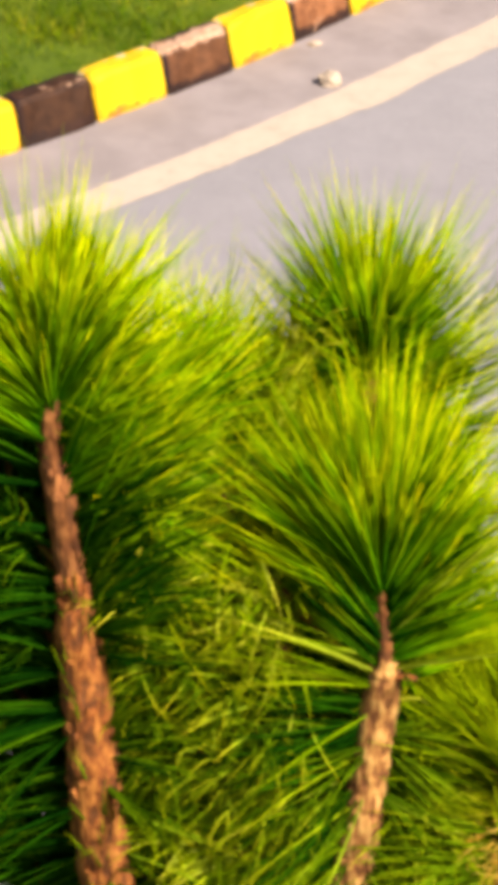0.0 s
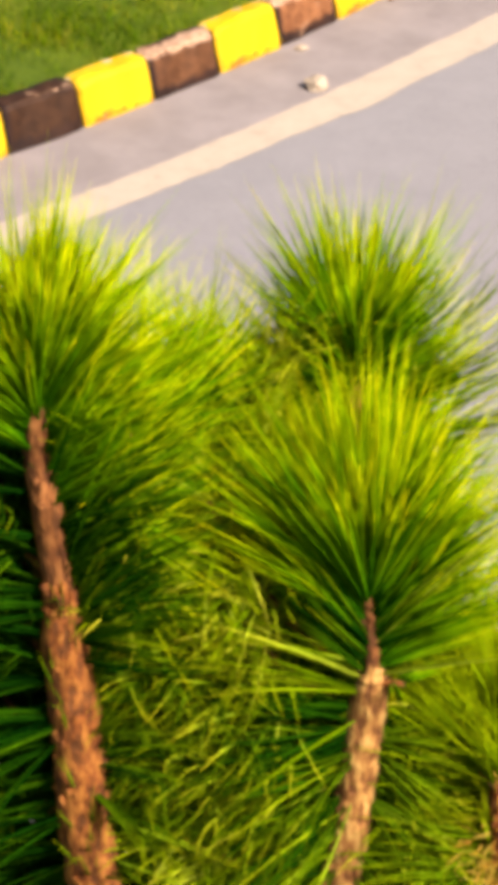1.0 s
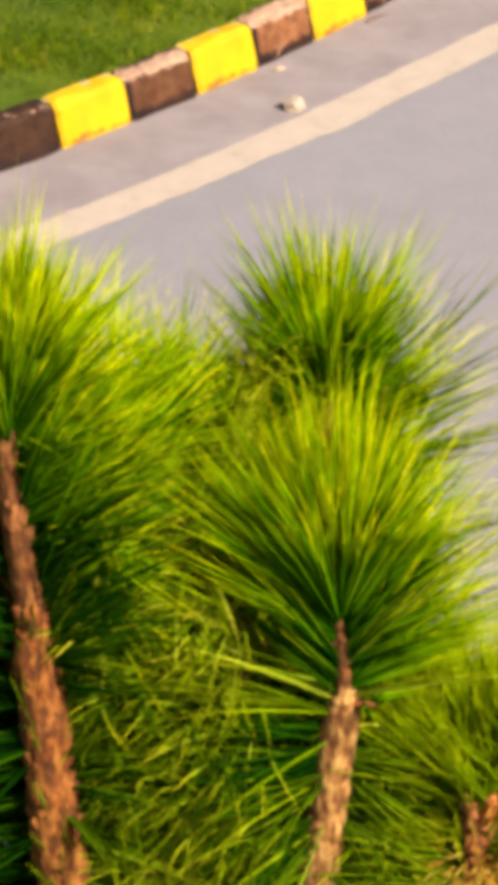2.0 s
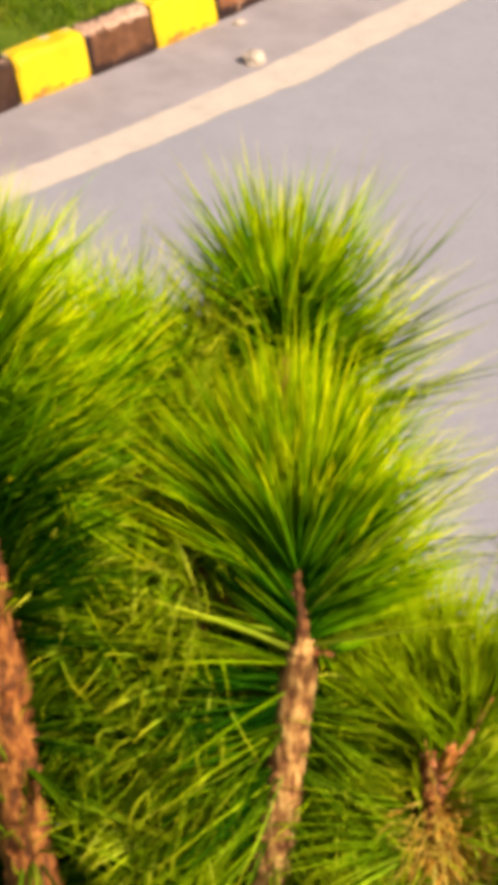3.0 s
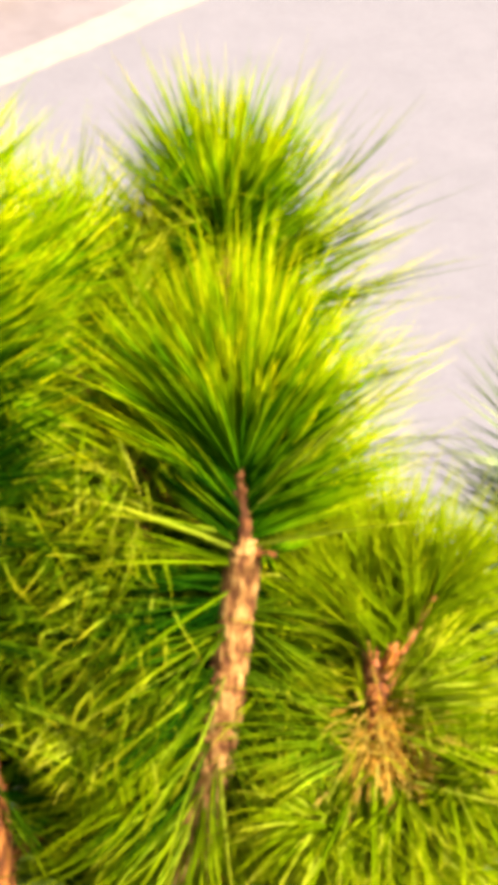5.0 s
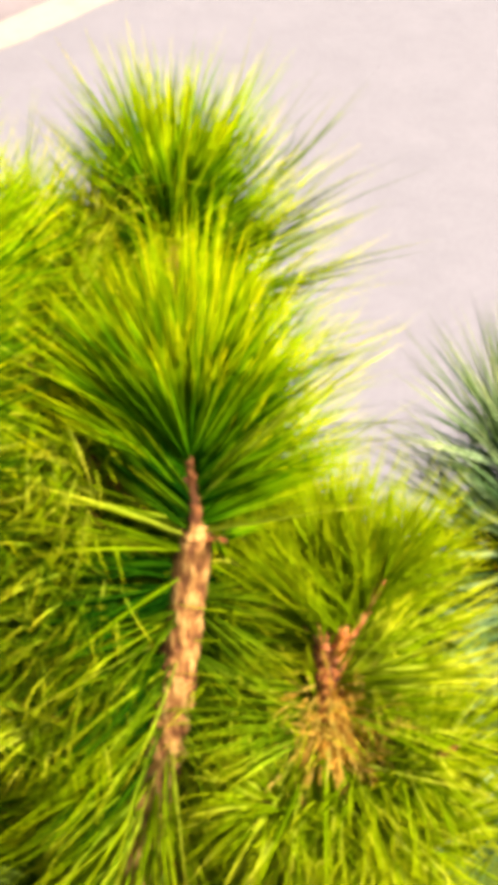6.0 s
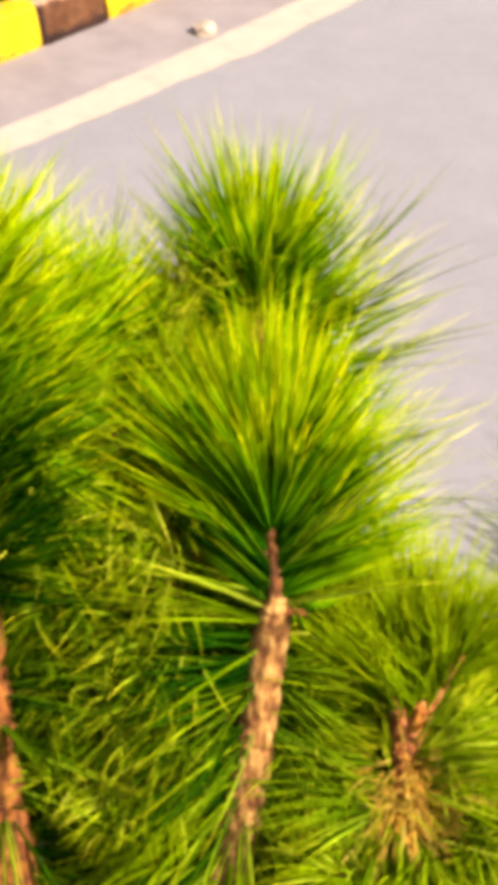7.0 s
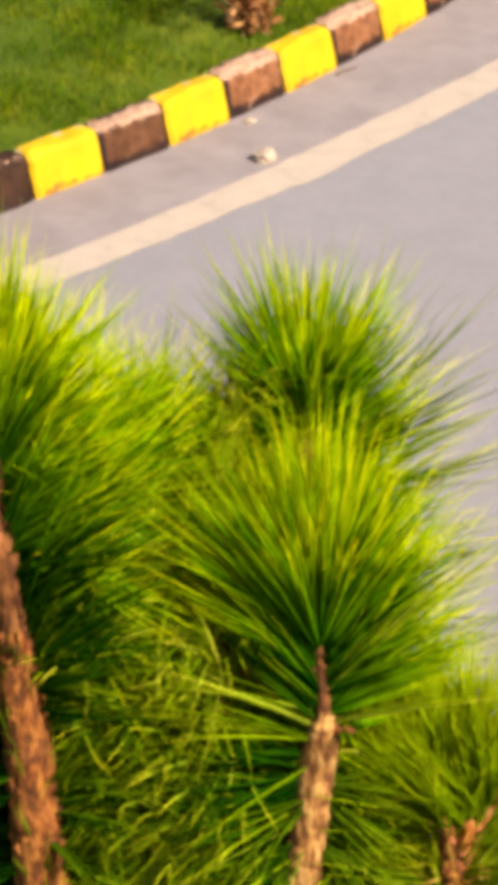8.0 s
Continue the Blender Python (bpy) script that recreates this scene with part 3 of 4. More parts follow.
# the pine in the middle
pine("young pine with a tall bushy leader of long yellow-green needles",
     [(-0.06, 4.5, -0.06), (-0.05, 4.5, 0.7), (-0.02, 4.5, 1.40), (0.045, 4.5, 1.755), (0.086, 4.5, 2.08), (0.101, 4.5, 2.19), (0.103, 4.5, 2.225)],
     [0.056, 0.052, 0.047, 0.039, 0.034, 0.030, 0.018],
     [(NEEDLE, FRESH, [
         dict(bundles=60, s_range=(2.26, 2.42), low=(18, 54), high=(8, 46), length=0.40, droop=0.04, radius=0.010, width=0.0068, sector=(180, 70), stray=5, tones=(0.1, 0.6)),
         dict(bundles=130, s_range=(2.37, 2.45), low=(8, 48), high=(0, 40), length=0.44, droop=0.04, radius=0.008, width=0.0068, stray=4, upright=0.35, splay=3.0),
         dict(bundles=80, s_range=(2.28, 2.40), low=(28, 54), high=(20, 48), length=0.43, droop=0.05, radius=0.010, width=0.0068, bare=(0, 55), stray=4, upright=0.3),
         dict(bundles=60, s_range=(2.22, 2.34), low=(42, 66), high=(34, 56), length=0.38, droop=0.08, radius=0.014, sector=(118, 50), stray=6),
         dict(bundles=40, s_range=(2.38, 2.45), low=(12, 34), high=(8, 30), length=0.36, droop=0.04, radius=0.010, sector=(0, 50), stray=4),
         dict(bundles=40, s_range=(2.34, 2.43), low=(36, 50), high=(30, 44), length=0.46, droop=0.05, radius=0.010, width=0.0070, sector=(-108, 38), stray=4, each=3, splay=2.4)]),
      (DEEP_SHADE, GREEN, [
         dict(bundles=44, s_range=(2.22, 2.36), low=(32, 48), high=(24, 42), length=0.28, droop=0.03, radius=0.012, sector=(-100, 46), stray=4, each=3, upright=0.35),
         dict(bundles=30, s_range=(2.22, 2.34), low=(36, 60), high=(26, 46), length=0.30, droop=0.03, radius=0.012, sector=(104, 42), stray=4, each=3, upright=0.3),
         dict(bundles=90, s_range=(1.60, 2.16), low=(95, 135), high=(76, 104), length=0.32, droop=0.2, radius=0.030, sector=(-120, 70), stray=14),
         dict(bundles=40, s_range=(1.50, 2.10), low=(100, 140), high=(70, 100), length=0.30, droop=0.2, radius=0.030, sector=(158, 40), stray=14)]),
      (PALE, PALE_OLD, [
         dict(bundles=30, s_range=(1.50, 1.68), low=(152, 174), high=(146, 170), length=0.26, droop=0.10, sector=(0, 110), radius=0.040, width=0.0056, stray=8, each=1),
         dict(bundles=18, s_range=(2.22, 2.36), low=(50, 64), high=(42, 56), length=0.50, droop=0.10, sector=(92, 36), radius=0.014, width=0.0048, stray=6, each=2, splay=1.5, tones=(0.2, 1.0)),
         dict(bundles=16, s_range=(2.16, 2.26), low=(64, 80), high=(54, 66), length=0.40, droop=0.12, sector=(-92, 34), radius=0.016, width=0.0052, stray=6, each=2, splay=2.0),
         dict(bundles=36, s_range=(1.78, 2.18), low=(98, 126), high=(72, 94), length=0.38, droop=0.28, sector=(-88, 46), radius=0.026, width=0.0056, stray=14, each=1),
         dict(bundles=40, s_range=(1.44, 1.80), low=(128, 160), high=(104, 132), length=0.38, droop=0.24, sector=(-72, 56), radius=0.034, width=0.0060, stray=12, each=1),
         dict(bundles=32, s_range=(1.52, 1.86), low=(108, 132), high=(98, 118), length=0.46, droop=0.14, sector=(-74, 26), radius=0.034, width=0.0062, stray=7, each=2, splay=3, tones=(0.0, 0.66)),
         dict(bundles=60, s_range=(1.50, 1.76), low=(136, 166), high=(120, 152), length=0.34, droop=0.22, sector=(46, 68), radius=0.036, width=0.0058, stray=13, each=1)]),
      (OLIVE, OLD, [
         dict(bundles=150, s_range=(1.48, 2.08), low=(112, 148), high=(80, 108), length=0.34, droop=0.34, sector=(-98, 64), radius=0.034, width=0.0054, stray=17, each=2, splay=4.5),
         dict(bundles=110, s_range=(1.50, 2.10), low=(118, 152), high=(74, 110), length=0.28, droop=0.28, sector=(112, 50), radius=0.034, width=0.0060, stray=17, each=3, splay=4.5, tones=(0.40, 0.85))])],
     [([(0.108, 4.49, 2.195), (0.135, 4.475, 2.205), (0.155, 4.465, 2.21)], 0.008, NEEDLE, FRESH,
       [dict(bundles=3, s_range=(0.5, 1.0), low=(20, 60), high=(0, 50), length=0.10, droop=0.1, radius=0.006)]),
      tassel([(0.04, 4.56, 2.10), (-0.10, 4.57, 2.22), (-0.20, 4.58, 2.36)], PALE),
      tassel([(0.02, 4.58, 2.20), (-0.12, 4.60, 2.36), (-0.18, 4.60, 2.50)], PALE),
      tassel([(0.00, 4.60, 2.22), (-0.16, 4.62, 2.34), (-0.26, 4.62, 2.44)]),
      tassel([(0.05, 4.58, 1.62), (0.14, 4.56, 1.70), (0.20, 4.55, 1.80)]),
      tassel([(0.08, 4.56, 1.85), (0.15, 4.60, 1.92), (0.21, 4.62, 2.02)], PALE),
      tassel([(0.07, 4.56, 1.76), (0.15, 4.58, 1.80), (0.20, 4.58, 1.90)], PALE),
      tassel([(0.03, 4.56, 1.52), (0.12, 4.56, 1.56), (0.18, 4.55, 1.64)], PALE),
      bough([(0.06, 4.62, 1.98), (-0.02, 4.76, 2.12), (-0.06, 4.82, 2.26)], OLIVE, OLD, 100, 0.28),
      bough([(0.08, 4.60, 1.85), (0.18, 4.70, 1.98), (0.25, 4.73, 2.10)], NEEDLE, FRESH, 70, 0.26),
      bough([(0.08, 4.62, 1.80), (0.14, 4.78, 1.95), (0.16, 4.84, 2.10)], OLIVE, OLD, 110, 0.28),
      tassel([(0.05, 4.55, 2.02), (-0.10, 4.56, 2.10), (-0.22, 4.56, 2.20)]),
      tassel([(0.04, 4.54, 1.90), (-0.12, 4.52, 1.94), (-0.24, 4.52, 2.02)]),
      tassel([(0.00, 4.53, 1.74), (-0.14, 4.52, 1.78), (-0.26, 4.52, 1.84)], PALE),
      tassel([(0.04, 4.52, 1.96), (-0.05, 4.53, 1.98), (-0.14, 4.54, 2.06)]),
      tassel([(0.03, 4.55, 1.84), (-0.10, 4.57, 1.86), (-0.20, 4.58, 1.92)]),
      tassel([(0.01, 4.55, 1.66), (-0.14, 4.58, 1.68), (-0.25, 4.60, 1.74)]),
      bough([(0.06, 4.56, 1.86), (-0.08, 4.66, 1.98), (-0.16, 4.70, 2.14)], OLIVE, OLD, 110),
      bough([(0.08, 4.58, 1.66), (0.18, 4.68, 1.70), (0.25, 4.72, 1.82)], OLIVE, OLD, 90, 0.25),
      bough([(0.05, 4.60, 1.42), (-0.12, 4.70, 1.50), (-0.25, 4.72, 1.66)], OLIVE, OLD, 110),
      bough([(0.05, 4.60, 1.62), (-0.10, 4.72, 1.72), (-0.22, 4.76, 1.88)], OLIVE, OLD, 110),
      bough([(0.04, 4.60, 1.30), (0.10, 4.78, 1.42), (0.10, 4.86, 1.62)], OLIVE, OLD),
      bough([(0.05, 4.58, 1.25), (0.18, 4.66, 1.36), (0.26, 4.70, 1.52)], OLIVE, OLD),
      bough([(0.02, 4.58, 1.15), (-0.14, 4.66, 1.22), (-0.24, 4.70, 1.36)], OLIVE, OLD)],
     21, bark=PALE_BARK, nodes=((1.905, -0.14), (1.94, 0.10), (2.17, 0.10)),
     leader=[(0.102, 4.5, 2.215), (0.099, 4.5, 2.29), (0.091, 4.5, 2.40), (0.090, 4.5, 2.45)])

# the pine beside it with the thick trunk
pine("taller young pine with a thick scaly trunk and dense green leader",
     [(-0.34, 4.5, -0.06), (-0.36, 4.5, 0.8), (-0.395, 4.5, 1.65), (-0.414, 4.5, 1.94), (-0.421, 4.5, 2.12), (-0.430, 4.5, 2.30), (-0.434, 4.5, 2.40)],
     [0.066, 0.060, 0.052, 0.047, 0.044, 0.038, 0.026],
     [(NEEDLE, FRESH, [
         dict(bundles=220, s_range=(2.72, 2.84), low=(8, 54), high=(0, 46), length=0.36, droop=0.05, radius=0.010, stray=4, upright=0.35, tones=(0.2, 1.0)),
         dict(bundles=80, s_range=(2.66, 2.78), low=(30, 60), high=(22, 50), length=0.38, droop=0.06, radius=0.014, bare=(0, 42), stray=5, tones=(0.2, 1.0)),
         dict(bundles=70, s_range=(2.40, 2.72), low=(36, 64), high=(28, 52), length=0.40, droop=0.05, sector=(105, 52), radius=0.020, stray=6)]),
      (DEEP_SHADE, GREEN, [
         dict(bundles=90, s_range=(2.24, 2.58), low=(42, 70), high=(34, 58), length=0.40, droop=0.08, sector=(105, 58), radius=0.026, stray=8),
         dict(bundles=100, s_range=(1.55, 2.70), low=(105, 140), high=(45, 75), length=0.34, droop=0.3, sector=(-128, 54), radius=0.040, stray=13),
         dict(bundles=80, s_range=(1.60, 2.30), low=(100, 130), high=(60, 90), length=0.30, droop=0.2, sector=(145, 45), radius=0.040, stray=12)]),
      (OLIVE, OLD, [
         dict(bundles=26, s_range=(1.75, 2.34), low=(92, 124), high=(50, 78), length=0.34, droop=0.28, sector=(108, 50), radius=0.040, width=0.0070, stray=14),
         dict(bundles=44, s_range=(1.66, 2.44), low=(24, 58), high=(18, 48), length=0.17, droop=0.1, sector=(84, 34), radius=0.044, width=0.0050, stray=10, each=3, splay=6, tones=(0.15, 0.7)),
         dict(bundles=16, s_range=(1.70, 2.44), low=(10, 34), high=(8, 28), length=0.13, droop=0.05, sector=(20, 70), radius=0.048, width=0.0044, stray=10, each=2, splay=5, tones=(0.3, 0.9)),
         dict(bundles=10, s_range=(1.60, 1.84), low=(116, 150), high=(100, 140), length=0.32, droop=0.2, sector=(42, 62), radius=0.046, width=0.0064, stray=10, each=2, tones=(0.3, 1.0))])],
     [bough([(-0.38, 4.60, 1.60), (-0.28, 4.80, 1.72), (-0.23, 4.88, 1.88)], OLIVE, OLD, 70, 0.26),
      bough([(-0.42, 4.56, 2.40), (-0.32, 4.60, 2.58), (-0.26, 4.62, 2.72)], NEEDLE, FRESH, 50, 0.31, 0.08, 0.008, 0.0048),
      bough([(-0.42, 4.53, 2.44), (-0.35, 4.57, 2.54), (-0.31, 4.59, 2.66)], NEEDLE, FRESH, 50, 0.32, 0.08),
      bough([(-0.46, 4.56, 2.36), (-0.53, 4.62, 2.46), (-0.56, 4.64, 2.60)], DEEP_SHADE, GREEN, 80, 0.28),
      bough([(-0.43, 4.60, 1.98), (-0.49, 4.72, 2.10), (-0.51, 4.76, 2.24)], DEEP_SHADE, GREEN, 100, 0.30),
      bough([(-0.41, 4.60, 1.62), (-0.47, 4.72, 1.72), (-0.49, 4.76, 1.86)], DEEP_SHADE, GREEN, 100, 0.30),
      bough([(-0.45, 4.58, 2.12), (-0.52, 4.66, 2.22), (-0.54, 4.68, 2.36)], DEEP_SHADE, GREEN, 80, 0.28),
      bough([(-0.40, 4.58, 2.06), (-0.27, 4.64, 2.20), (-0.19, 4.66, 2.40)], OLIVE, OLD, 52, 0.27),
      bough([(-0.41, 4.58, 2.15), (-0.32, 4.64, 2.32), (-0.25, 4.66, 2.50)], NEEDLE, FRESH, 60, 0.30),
      bough([(-0.42, 4.62, 2.25), (-0.28, 4.76, 2.42), (-0.22, 4.80, 2.58)], DEEP_SHADE, GREEN, 70, 0.28),
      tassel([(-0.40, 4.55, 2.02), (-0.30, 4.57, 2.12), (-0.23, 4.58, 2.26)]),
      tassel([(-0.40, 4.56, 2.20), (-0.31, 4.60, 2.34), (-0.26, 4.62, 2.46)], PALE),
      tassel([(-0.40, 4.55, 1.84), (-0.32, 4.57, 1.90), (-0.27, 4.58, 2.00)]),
      bough([(-0.40, 4.58, 1.92), (-0.31, 4.66, 2.00), (-0.26, 4.70, 2.14)], DEEP_SHADE, GREEN, 52, 0.26),
      bough([(-0.42, 4.60, 1.75), (-0.52, 4.70, 1.82), (-0.56, 4.74, 1.98)], DEEP_SHADE, GREEN, 76),
      bough([(-0.42, 4.60, 1.95), (-0.58, 4.68, 2.04), (-0.66, 4.70, 2.22)], DEEP_SHADE, GREEN),
      bough([(-0.45, 4.62, 2.28), (-0.56, 4.70, 2.38), (-0.62, 4.74, 2.54)], DEEP_SHADE, GREEN),
      bough([(-0.44, 4.60, 2.10), (-0.54, 4.70, 2.20), (-0.58, 4.74, 2.36)], DEEP_SHADE, GREEN),
      bough([(-0.42, 4.62, 1.90), (-0.44, 4.75, 2.00), (-0.45, 4.80, 2.16)], DEEP_SHADE, GREEN),
      bough([(-0.40, 4.62, 1.70), (-0.34, 4.74, 1.80), (-0.31, 4.78, 1.96)], DEEP_SHADE, GREEN),
      bough([(-0.38, 4.60, 1.75), (-0.24, 4.68, 1.86), (-0.14, 4.72, 2.06)], DEEP_SHADE, GREEN, 80),
      bough([(-0.40, 4.58, 1.55), (-0.54, 4.66, 1.62), (-0.60, 4.70, 1.80)], DEEP_SHADE, GREEN, 80),
      bough([(-0.40, 4.62, 1.30), (-0.50, 4.74, 1.40), (-0.54, 4.78, 1.58)], DEEP_SHADE, GREEN, 80),
      bough([(-0.36, 4.60, 1.42), (-0.22, 4.68, 1.50), (-0.12, 4.72, 1.68)], DEEP_SHADE, GREEN, 80)],
     22, nodes=((2.245, -0.16), (2.30, 0.18), (1.95, 0.08)),
     leader=[(-0.433, 4.5, 2.38), (-0.450, 4.5, 2.54), (-0.460, 4.5, 2.66), (-0.456, 4.5, 2.78), (-0.452, 4.5, 2.84)],
     leader_radii=(0.029, 0.027, 0.023, 0.017, 0.008))

# the pine behind the middle one
pine("young pine leader standing close behind another pine",
     [(0.09, 5.0, -0.06), (0.085, 5.0, 1.0), (0.08, 4.98, 1.9), (0.077, 4.95, 2.45), (0.075, 4.95, 2.62)],
     [0.05, 0.045, 0.035, 0.022, 0.008],
     [(NEEDLE, FRESH, [
         dict(bundles=120, s_range=(2.54, 2.62), low=(6, 50), high=(0, 44), length=0.37, droop=0.05, radius=0.010, stray=4),
         dict(bundles=30, s_range=(2.34, 2.54), low=(46, 66), high=(34, 54), length=0.42, droop=0.06, sector=(100, 50), radius=0.014, width=0.0050, stray=6, each=3, splay=1.6)]),
      (DEEP_SHADE, GREEN, [
         dict(bundles=70, s_range=(2.36, 2.56), low=(26, 66), high=(14, 52), length=0.32, droop=0.06, radius=0.014, sector=(180, 90), stray=6, tones=(0.4, 1.0)),
         dict(bundles=52, s_range=(2.42, 2.58), low=(30, 60), high=(20, 48), length=0.27, droop=0.08, radius=0.014, stray=5),
         dict(bundles=70, s_range=(2.20, 2.46), low=(60, 95), high=(40, 75), length=0.27, droop=0.15, radius=0.020, stray=8)]),
      (PALE, "long thin pale needles", [
         dict(bundles=44, s_range=(2.30, 2.52), low=(44, 68), high=(30, 54), length=0.40, droop=0.06, sector=(-98, 46), radius=0.016, width=0.0048, stray=7, each=2, splay=2.0, tones=(0.2, 0.9)),
         dict(bundles=40, s_range=(1.95, 2.44), low=(60, 78), high=(44, 60), length=0.45, droop=0.08, sector=(98, 44), radius=0.016, width=0.0050, stray=6, each=3, splay=1.5)]),
      (OLIVE, OLD, [
         dict(bundles=70, s_range=(1.95, 2.48), low=(60, 80), high=(36, 56), length=0.50, droop=0.08, sector=(96, 48), radius=0.016, width=0.0050, stray=7, each=3, splay=1.8),
         dict(bundles=70, s_range=(1.95, 2.45), low=(75, 110), high=(48, 80), length=0.34, droop=0.25, sector=(-100, 80), radius=0.03, width=0.0070, stray=12)])],
     [bough([(0.06, 4.97, 2.26), (-0.13, 4.92, 2.48), (-0.21, 4.90, 2.62)], PALE, PALE_OLD, 60, 0.31, 0.1, 0.008, 0.0046),
      bough([(0.08, 5.00, 1.62), (0.03, 4.93, 1.72), (-0.01, 4.88, 1.84)], OLIVE, OLD, 80, 0.26),
      bough([(0.08, 4.95, 2.2), (-0.05, 4.83, 2.36), (-0.12, 4.78, 2.50)], PALE, PALE_OLD, 60, 0.25),
      bough([(0.07, 4.95, 2.34), (-0.06, 4.90, 2.46), (-0.13, 4.86, 2.56)], PALE, PALE_OLD, 90, 0.24),
      bough([(0.06, 4.95, 2.30), (-0.10, 4.88, 2.44), (-0.21, 4.84, 2.58)], PALE, PALE_OLD, 90, 0.26),
      tassel([(0.06, 4.95, 2.36), (-0.03, 4.93, 2.50), (-0.07, 4.92, 2.62)], PALE),
      tassel([(0.05, 4.92, 2.30), (-0.11, 4.88, 2.46), (-0.17, 4.86, 2.60)], PALE),
      tassel([(0.05, 4.92, 2.26), (-0.08, 4.84, 2.40), (-0.13, 4.80, 2.52)]),
      bough([(0.07, 4.95, 2.10), (-0.12, 4.90, 2.28), (-0.22, 4.86, 2.44)], PALE, PALE_OLD, 90, 0.26),
      bough([(0.08, 5.02, 2.05), (-0.08, 4.96, 2.20), (-0.16, 4.94, 2.40)], OLIVE, OLD, 70),
      bough([(0.08, 5.02, 1.7), (-0.10, 5.06, 1.8), (-0.20, 5.06, 2.02)], OLIVE, OLD, 80),
      bough([(0.08, 5.02, 1.5), (0.24, 5.10, 1.55), (0.34, 5.10, 1.68)], OLIVE, OLD),
      bough([(0.08, 5.02, 1.3), (-0.10, 5.10, 1.4), (-0.20, 5.12, 1.58)], OLIVE, OLD, 80),
      bough([(0.08, 5.02, 1.0), (-0.10, 5.10, 1.0), (-0.25, 5.12, 1.15)], OLIVE, OLD, 80),
      bough([(0.08, 5.02, 1.1), (0.24, 5.10, 1.2), (0.36, 5.12, 1.36)], OLIVE, OLD)], 23)


# the short pine with the ginger top
def shoot(tip, bundles=22, radius=0.020, start=0.55):
    """One of the reddish shoots that fan out of the short pine's top."""
    base = Vector((0.341, 4.5, 1.90))
    end = Vector(tip)
    return ([base, base.lerp(end, 0.5) + Vector((0, 0, -0.008)), end], radius, PALE, "soft fresh yellow-green needles",
            [dict(bundles=bundles * 2, s_range=(start, 1.0), low=(10, 62), high=(0, 52), length=0.29, droop=0.10, bare=(0, 70), radius=0.008, width=0.0052, stray=12, each=3,
                  splay=6, curl=0.12, tones=(0.22, 0.62))])


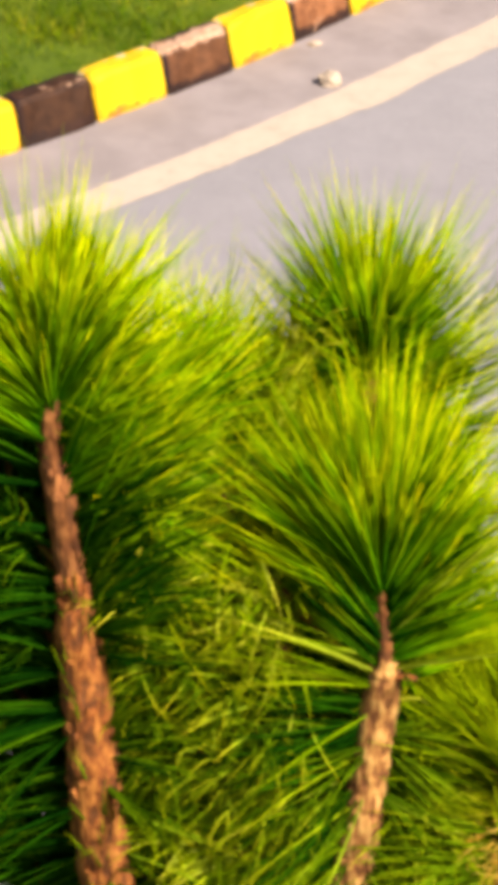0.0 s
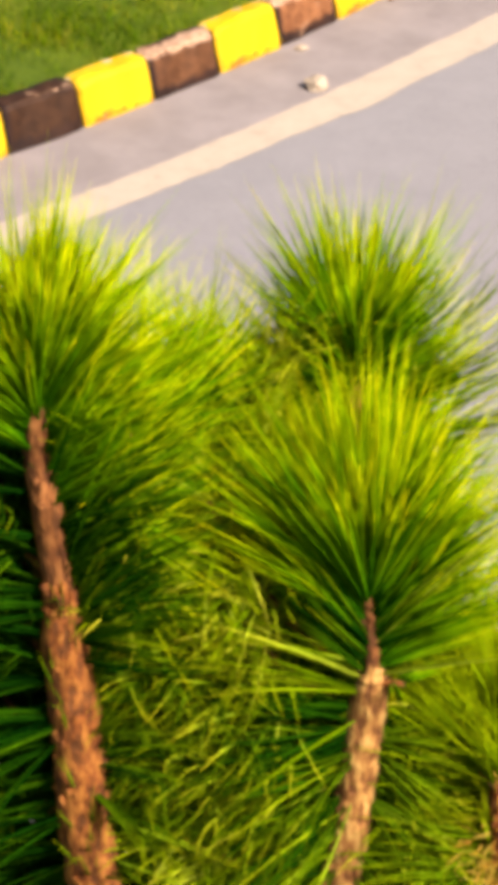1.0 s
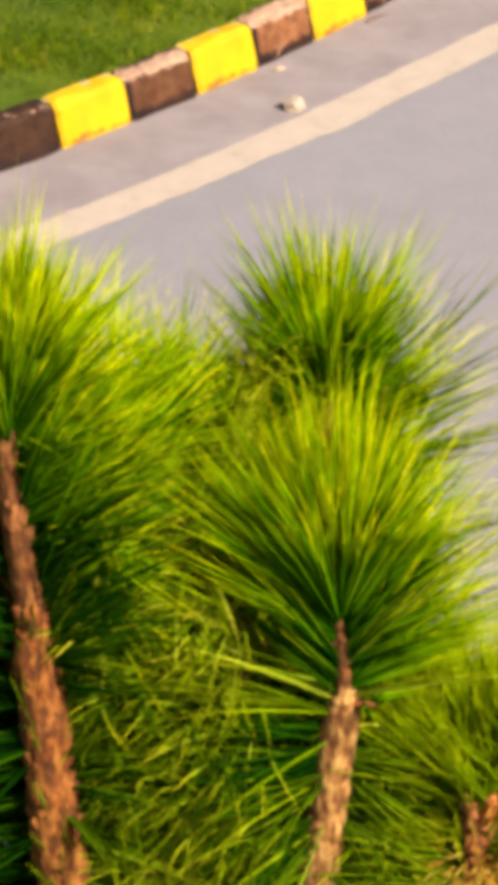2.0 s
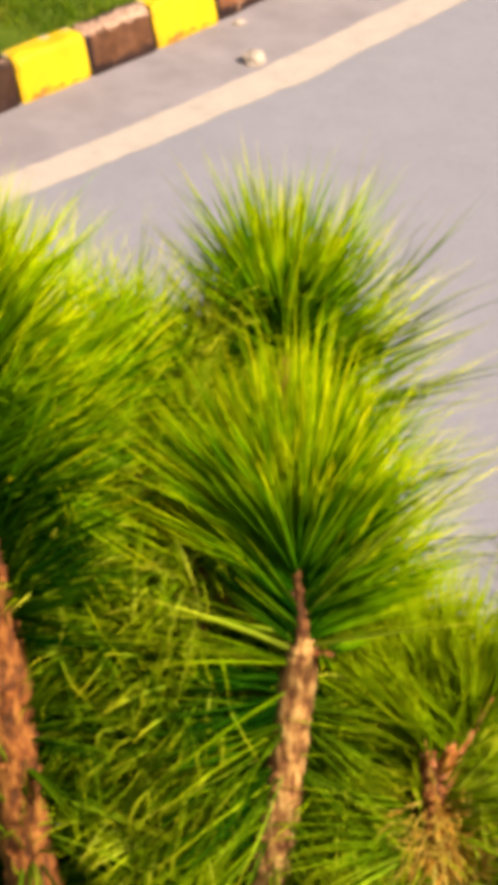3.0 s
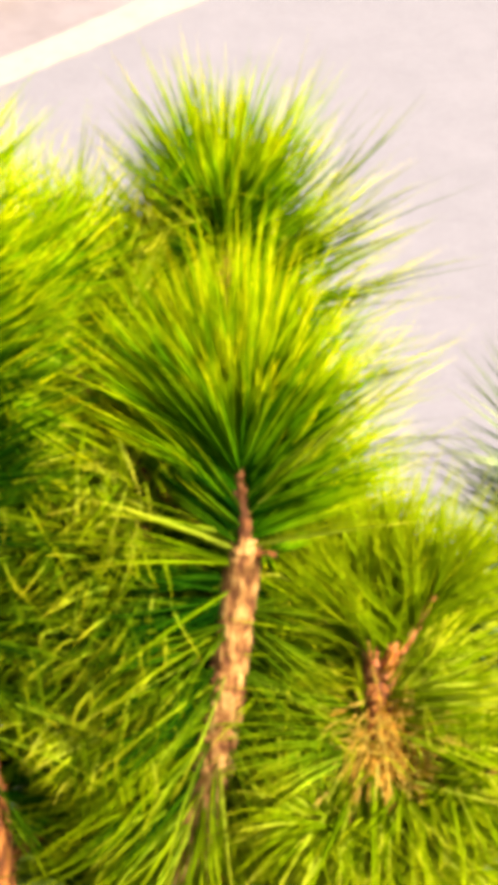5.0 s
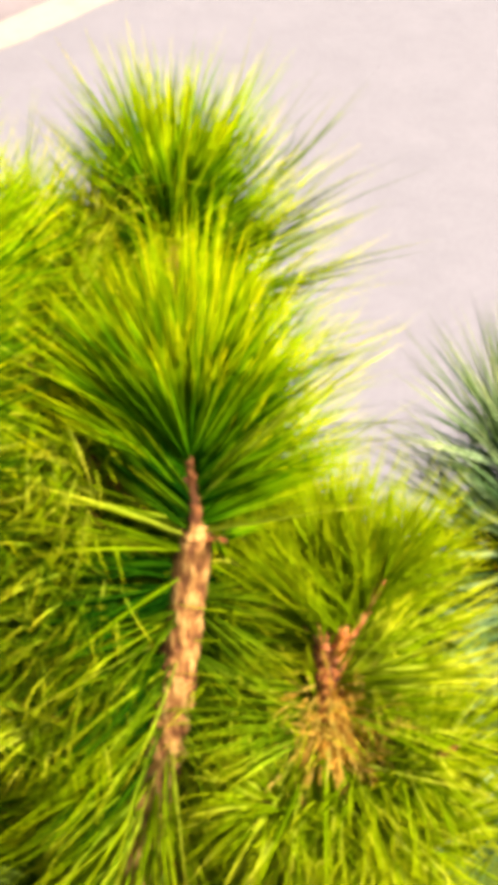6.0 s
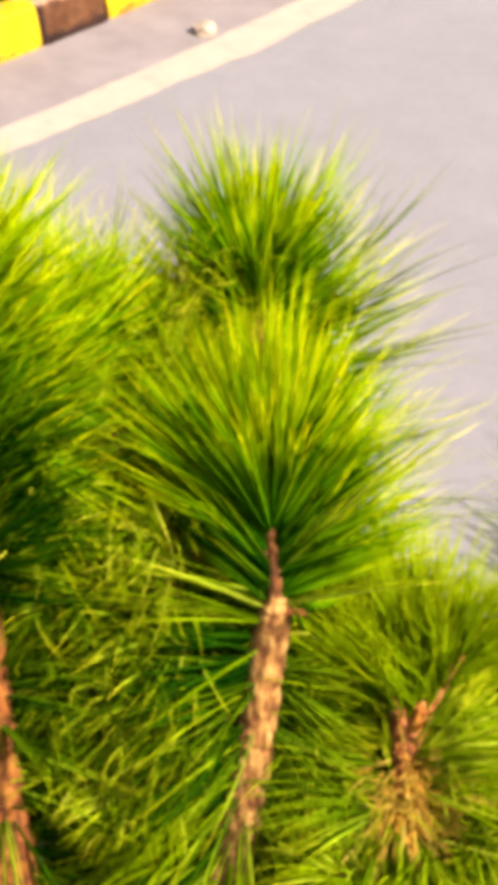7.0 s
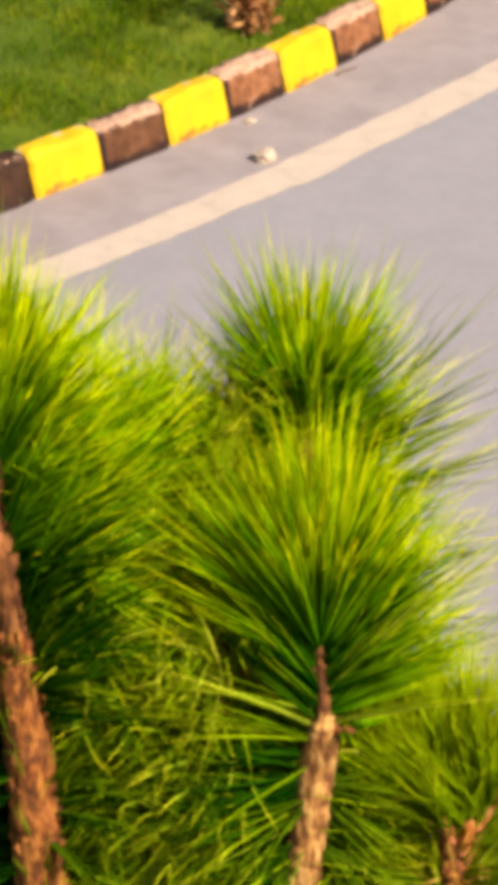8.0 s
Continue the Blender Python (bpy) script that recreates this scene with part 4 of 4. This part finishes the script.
pine("short young pine with a ginger-brown stem top and fanned needles",
     [(0.20, 4.5, -0.06), (0.22, 4.5, 0.6), (0.255, 4.5, 1.3), (0.282, 4.5, 1.54), (0.325, 4.5, 1.72), (0.341, 4.5, 1.86), (0.341, 4.5, 1.95)],
     [0.05, 0.045, 0.042, 0.036, 0.028, 0.021, 0.024],
     [(PALE, "long pale yellow-green needles", [
         dict(bundles=110, s_range=(1.62, 1.92), low=(78, 118), high=(40, 68), length=0.44, droop=0.12, sector=(88, 52), radius=0.030, width=0.0078, stray=7, each=2, splay=2.6, tones=(0.2, 1.0)),
         dict(bundles=14, s_range=(1.87, 1.90), low=(24, 36), high=(22, 34), length=0.30, droop=0.03, sector=(84, 22), radius=0.030, width=0.0070, stray=2, each=3, splay=2, tones=(0.5, 1.0)),
         dict(bundles=6, s_range=(1.84, 1.87), low=(8, 18), high=(6, 16), length=0.16, droop=0.03, sector=(-80, 22), radius=0.034, width=0.0070, stray=2, each=3, splay=2, tones=(0.5, 1.0)),
         dict(bundles=100, s_range=(1.40, 1.80), low=(126, 160), high=(108, 146), length=0.36, droop=0.15, sector=(40, 70), radius=0.040, width=0.0074, stray=11, each=2, tones=(0.0, 0.8))]),
      (OLIVE, OLD, [
         dict(bundles=70, s_range=(1.40, 1.90), low=(100, 142), high=(58, 86), length=0.34, droop=0.2, sector=(-105, 55), radius=0.030, width=0.0068, stray=12, tones=(0.35, 0.9)),
         dict(bundles=60, s_range=(1.40, 1.90), low=(85, 130), high=(45, 85), length=0.36, droop=0.22, sector=(180, 70), radius=0.034, width=0.0068, tones=(0.35, 0.9))]),
      (DRY, "matted dry ginger needles", [
         dict(bundles=90, s_range=(1.71, 1.88), low=(40, 150), high=(30, 140), length=0.055, droop=0.3, sector=(30, 100), radius=0.024, width=0.0040, stray=25, splay=34, curl=0.4),
         dict(bundles=90, s_range=(1.68, 1.84), low=(60, 150), high=(50, 140), length=0.095, droop=0.3, sector=(72, 48), radius=0.040, width=0.0040, stray=25, splay=34, curl=0.4),
         dict(bundles=12, s_range=(1.90, 1.95), low=(12, 40), high=(8, 35), length=0.11, droop=0.05, radius=0.022)])],
     [shoot((0.432, 4.46, 2.12), 40, 0.013, 0.45), shoot((0.390, 4.49, 2.03), 30), shoot((0.350, 4.56, 2.08), 60), shoot((0.290, 4.53, 2.02), 60, 0.017), shoot((0.322, 4.47, 2.00), 12),
      shoot((0.362, 4.47, 2.01), 14),
      ([(0.345, 4.47, 1.82), (0.375, 4.45, 1.77), (0.400, 4.44, 1.72)], 0.005, DRY, "matted dry ginger needles",
       [dict(bundles=70, s_range=(0.0, 1.0), low=(30, 150), high=(20, 140), length=0.055, droop=0.2, radius=0.018, width=0.0040, stray=25, splay=34, curl=0.4)]),
      tassel([(0.35, 4.46, 1.70), (0.38, 4.42, 1.66), (0.42, 4.40, 1.65)], PALE),
      tassel([(0.33, 4.46, 1.66), (0.34, 4.42, 1.62), (0.36, 4.40, 1.60)], PALE),
      tassel([(0.34, 4.47, 1.72), (0.42, 4.44, 1.70), (0.48, 4.43, 1.74)], PALE),
      tassel([(0.32, 4.46, 1.60), (0.40, 4.42, 1.56), (0.47, 4.41, 1.58)], PALE),
      tassel([(0.30, 4.46, 1.64), (0.26, 4.43, 1.62), (0.22, 4.42, 1.66)], PALE),
      bough([(0.35, 4.49, 1.62), (0.47, 4.46, 1.66), (0.57, 4.44, 1.76)], PALE, "long pale yellow-green needles", 62),
      bough([(0.31, 4.56, 1.72), (0.42, 4.64, 1.84), (0.48, 4.68, 1.98)], OLIVE, OLD, 50, 0.25),
      bough([(0.31, 4.49, 1.40), (0.44, 4.47, 1.45), (0.54, 4.46, 1.56)], PALE, "long pale yellow-green needles", 76)],
     24, shoots=SHOOT)

# the darker pine at the end of the row
pine("young pine with darker bluish-green needles at the end of the row",
     [(0.80, 4.8, -0.06), (0.80, 4.8, 0.8), (0.78, 4.8, 1.5), (0.755, 4.8, 1.9), (0.745, 4.8, 2.12)],
     [0.05, 0.045, 0.035, 0.02, 0.008],
     [(BLUISH, "dark bluish-green needles", [
         dict(bundles=190, s_range=(1.88, 2.12), low=(20, 68), high=(0, 52), length=0.42, droop=0.08, radius=0.012, width=0.0066),
         dict(bundles=130, s_range=(1.30, 1.90), low=(75, 120), high=(50, 90), length=0.36, droop=0.25, radius=0.03)])],
     [bough([(0.80, 4.82, 1.45), (0.66, 4.9, 1.55), (0.58, 4.92, 1.72)], BLUISH, "dark bluish-green needles", 76),
      bough([(0.78, 4.80, 1.75), (0.70, 4.82, 1.86), (0.65, 4.82, 2.00)], DEEP_SHADE, GREEN, 40, 0.26),
      bough([(0.80, 4.82, 1.15), (0.66, 4.9, 1.22), (0.56, 4.92, 1.36)], OLIVE, OLD, 76)], 25)


# ---- a shrub on the lawn, with dry leaves round its foot ----
def shrub(x, y, z):
    rng = random.Random(51)
    thing = tagged(new("shrub"), "small green shrub with dry ginger leaves at its foot", "shrub")
    thing.matrix_basis = Matrix.Translation((x, y, z))
    for n in range(6):
        az, lean = rng.uniform(0, 6.28), rng.uniform(0.15, 0.6)
        tip = Vector((math.cos(az) * lean * 0.5, math.sin(az) * lean * 0.5, rng.uniform(0.35, 0.55)))
        foot = Vector((math.cos(az) * 0.03, math.sin(az) * 0.03, -0.03))
        path = smooth_path([foot, tip * 0.5 + Vector((0, 0, 0.05)), tip], 4)
        part("stem", *stem_mesh(path, [0.013, 0.005], rng, 0, 7), BARK, thing)
    for name, count, mat, lo, hi, spread, tag in (("leaves", 320, LEAF, 0.30, 0.66, 0.32, ""),
                                                  ("dry_leaves", 230, BROWN, -0.02, 0.11, 0.10, "curled ginger dry leaves")):
        verts, faces = [], []
        for _ in range(count):
            az, d = rng.uniform(0, 6.28), spread * math.sqrt(rng.random())
            c = Vector((math.cos(az) * d, math.sin(az) * d, rng.uniform(lo, hi)))
            a = Vector((rng.gauss(0, 1), rng.gauss(0, 1), rng.gauss(0.4, 0.7))).normalized()
            u, v = frame_of(a)
            ln, w = rng.uniform(0.05, 0.09), rng.uniform(0.010, 0.018)
            at = len(verts)
            verts += [c, c + a * ln * 0.5 + u * w + v * 0.008, c + a * ln, c + a * ln * 0.5 - u * w + v * 0.008, c + a * ln * 0.5 - v * 0.004]
            faces += [(at, at + 1, at + 4), (at + 1, at + 2, at + 4), (at + 2, at + 3, at + 4), (at + 3, at, at + 4)]
        part(name, verts, faces, mat, thing, tag)


shrub(-0.01, 13.10, 0.165)


# ---- grass on the lawn ----
def blades():
    rng = random.Random(31)
    patch = lambda q: noise.noise(Vector((q.x * 2.3, q.y * 2.3, 4))) + 0.6 * noise.noise(Vector((q.x * 7, q.y * 7, 8)))
    inner = offset_line(JOINTS, KERB_W * 0.85)
    verts, faces = [], []
    for _ in range(60000):
        k = rng.uniform(FIRST - 4, FIRST + 8)
        n = int(k)
        p = inner[n].lerp(inner[n + 1], k - n)
        t = (inner[n + 1] - inner[n]).normalized()
        d = 2.6 * rng.random() ** 1.25
        p = p + Vector((-t.y, t.x)) * d
        z = KERB_H - 0.075 + 0.05 * min(d, 0.5) + 0.02 * min(d, 1.5) + 0.018 * noise.noise(Vector((p.x * 1.7, p.y * 1.7, 0)))
        grown = patch(p)
        if rng.random() < 0.30 - 0.9 * grown:
            continue
        h = rng.uniform(0.025, 0.055) * (1 + 0.5 * grown)
        az, lean = rng.uniform(0, 6.28), rng.uniform(0.2, 1.1)
        w = rng.uniform(0.002, 0.004)
        dx, dy = math.cos(az), math.sin(az)
        tip = (p.x + dx * h * lean, p.y + dy * h * lean, z + h)
        at = len(verts)
        verts += [(p.x - dy * w, p.y + dx * w, z), (p.x + dy * w, p.y - dx * w, z), tip]
        faces.append((at, at + 1, at + 2))
    ob = part("grass", verts, faces, BLADE)
    tagged(ob, "short green grass blades of the lawn", "grass", kind="stuff")


blades()
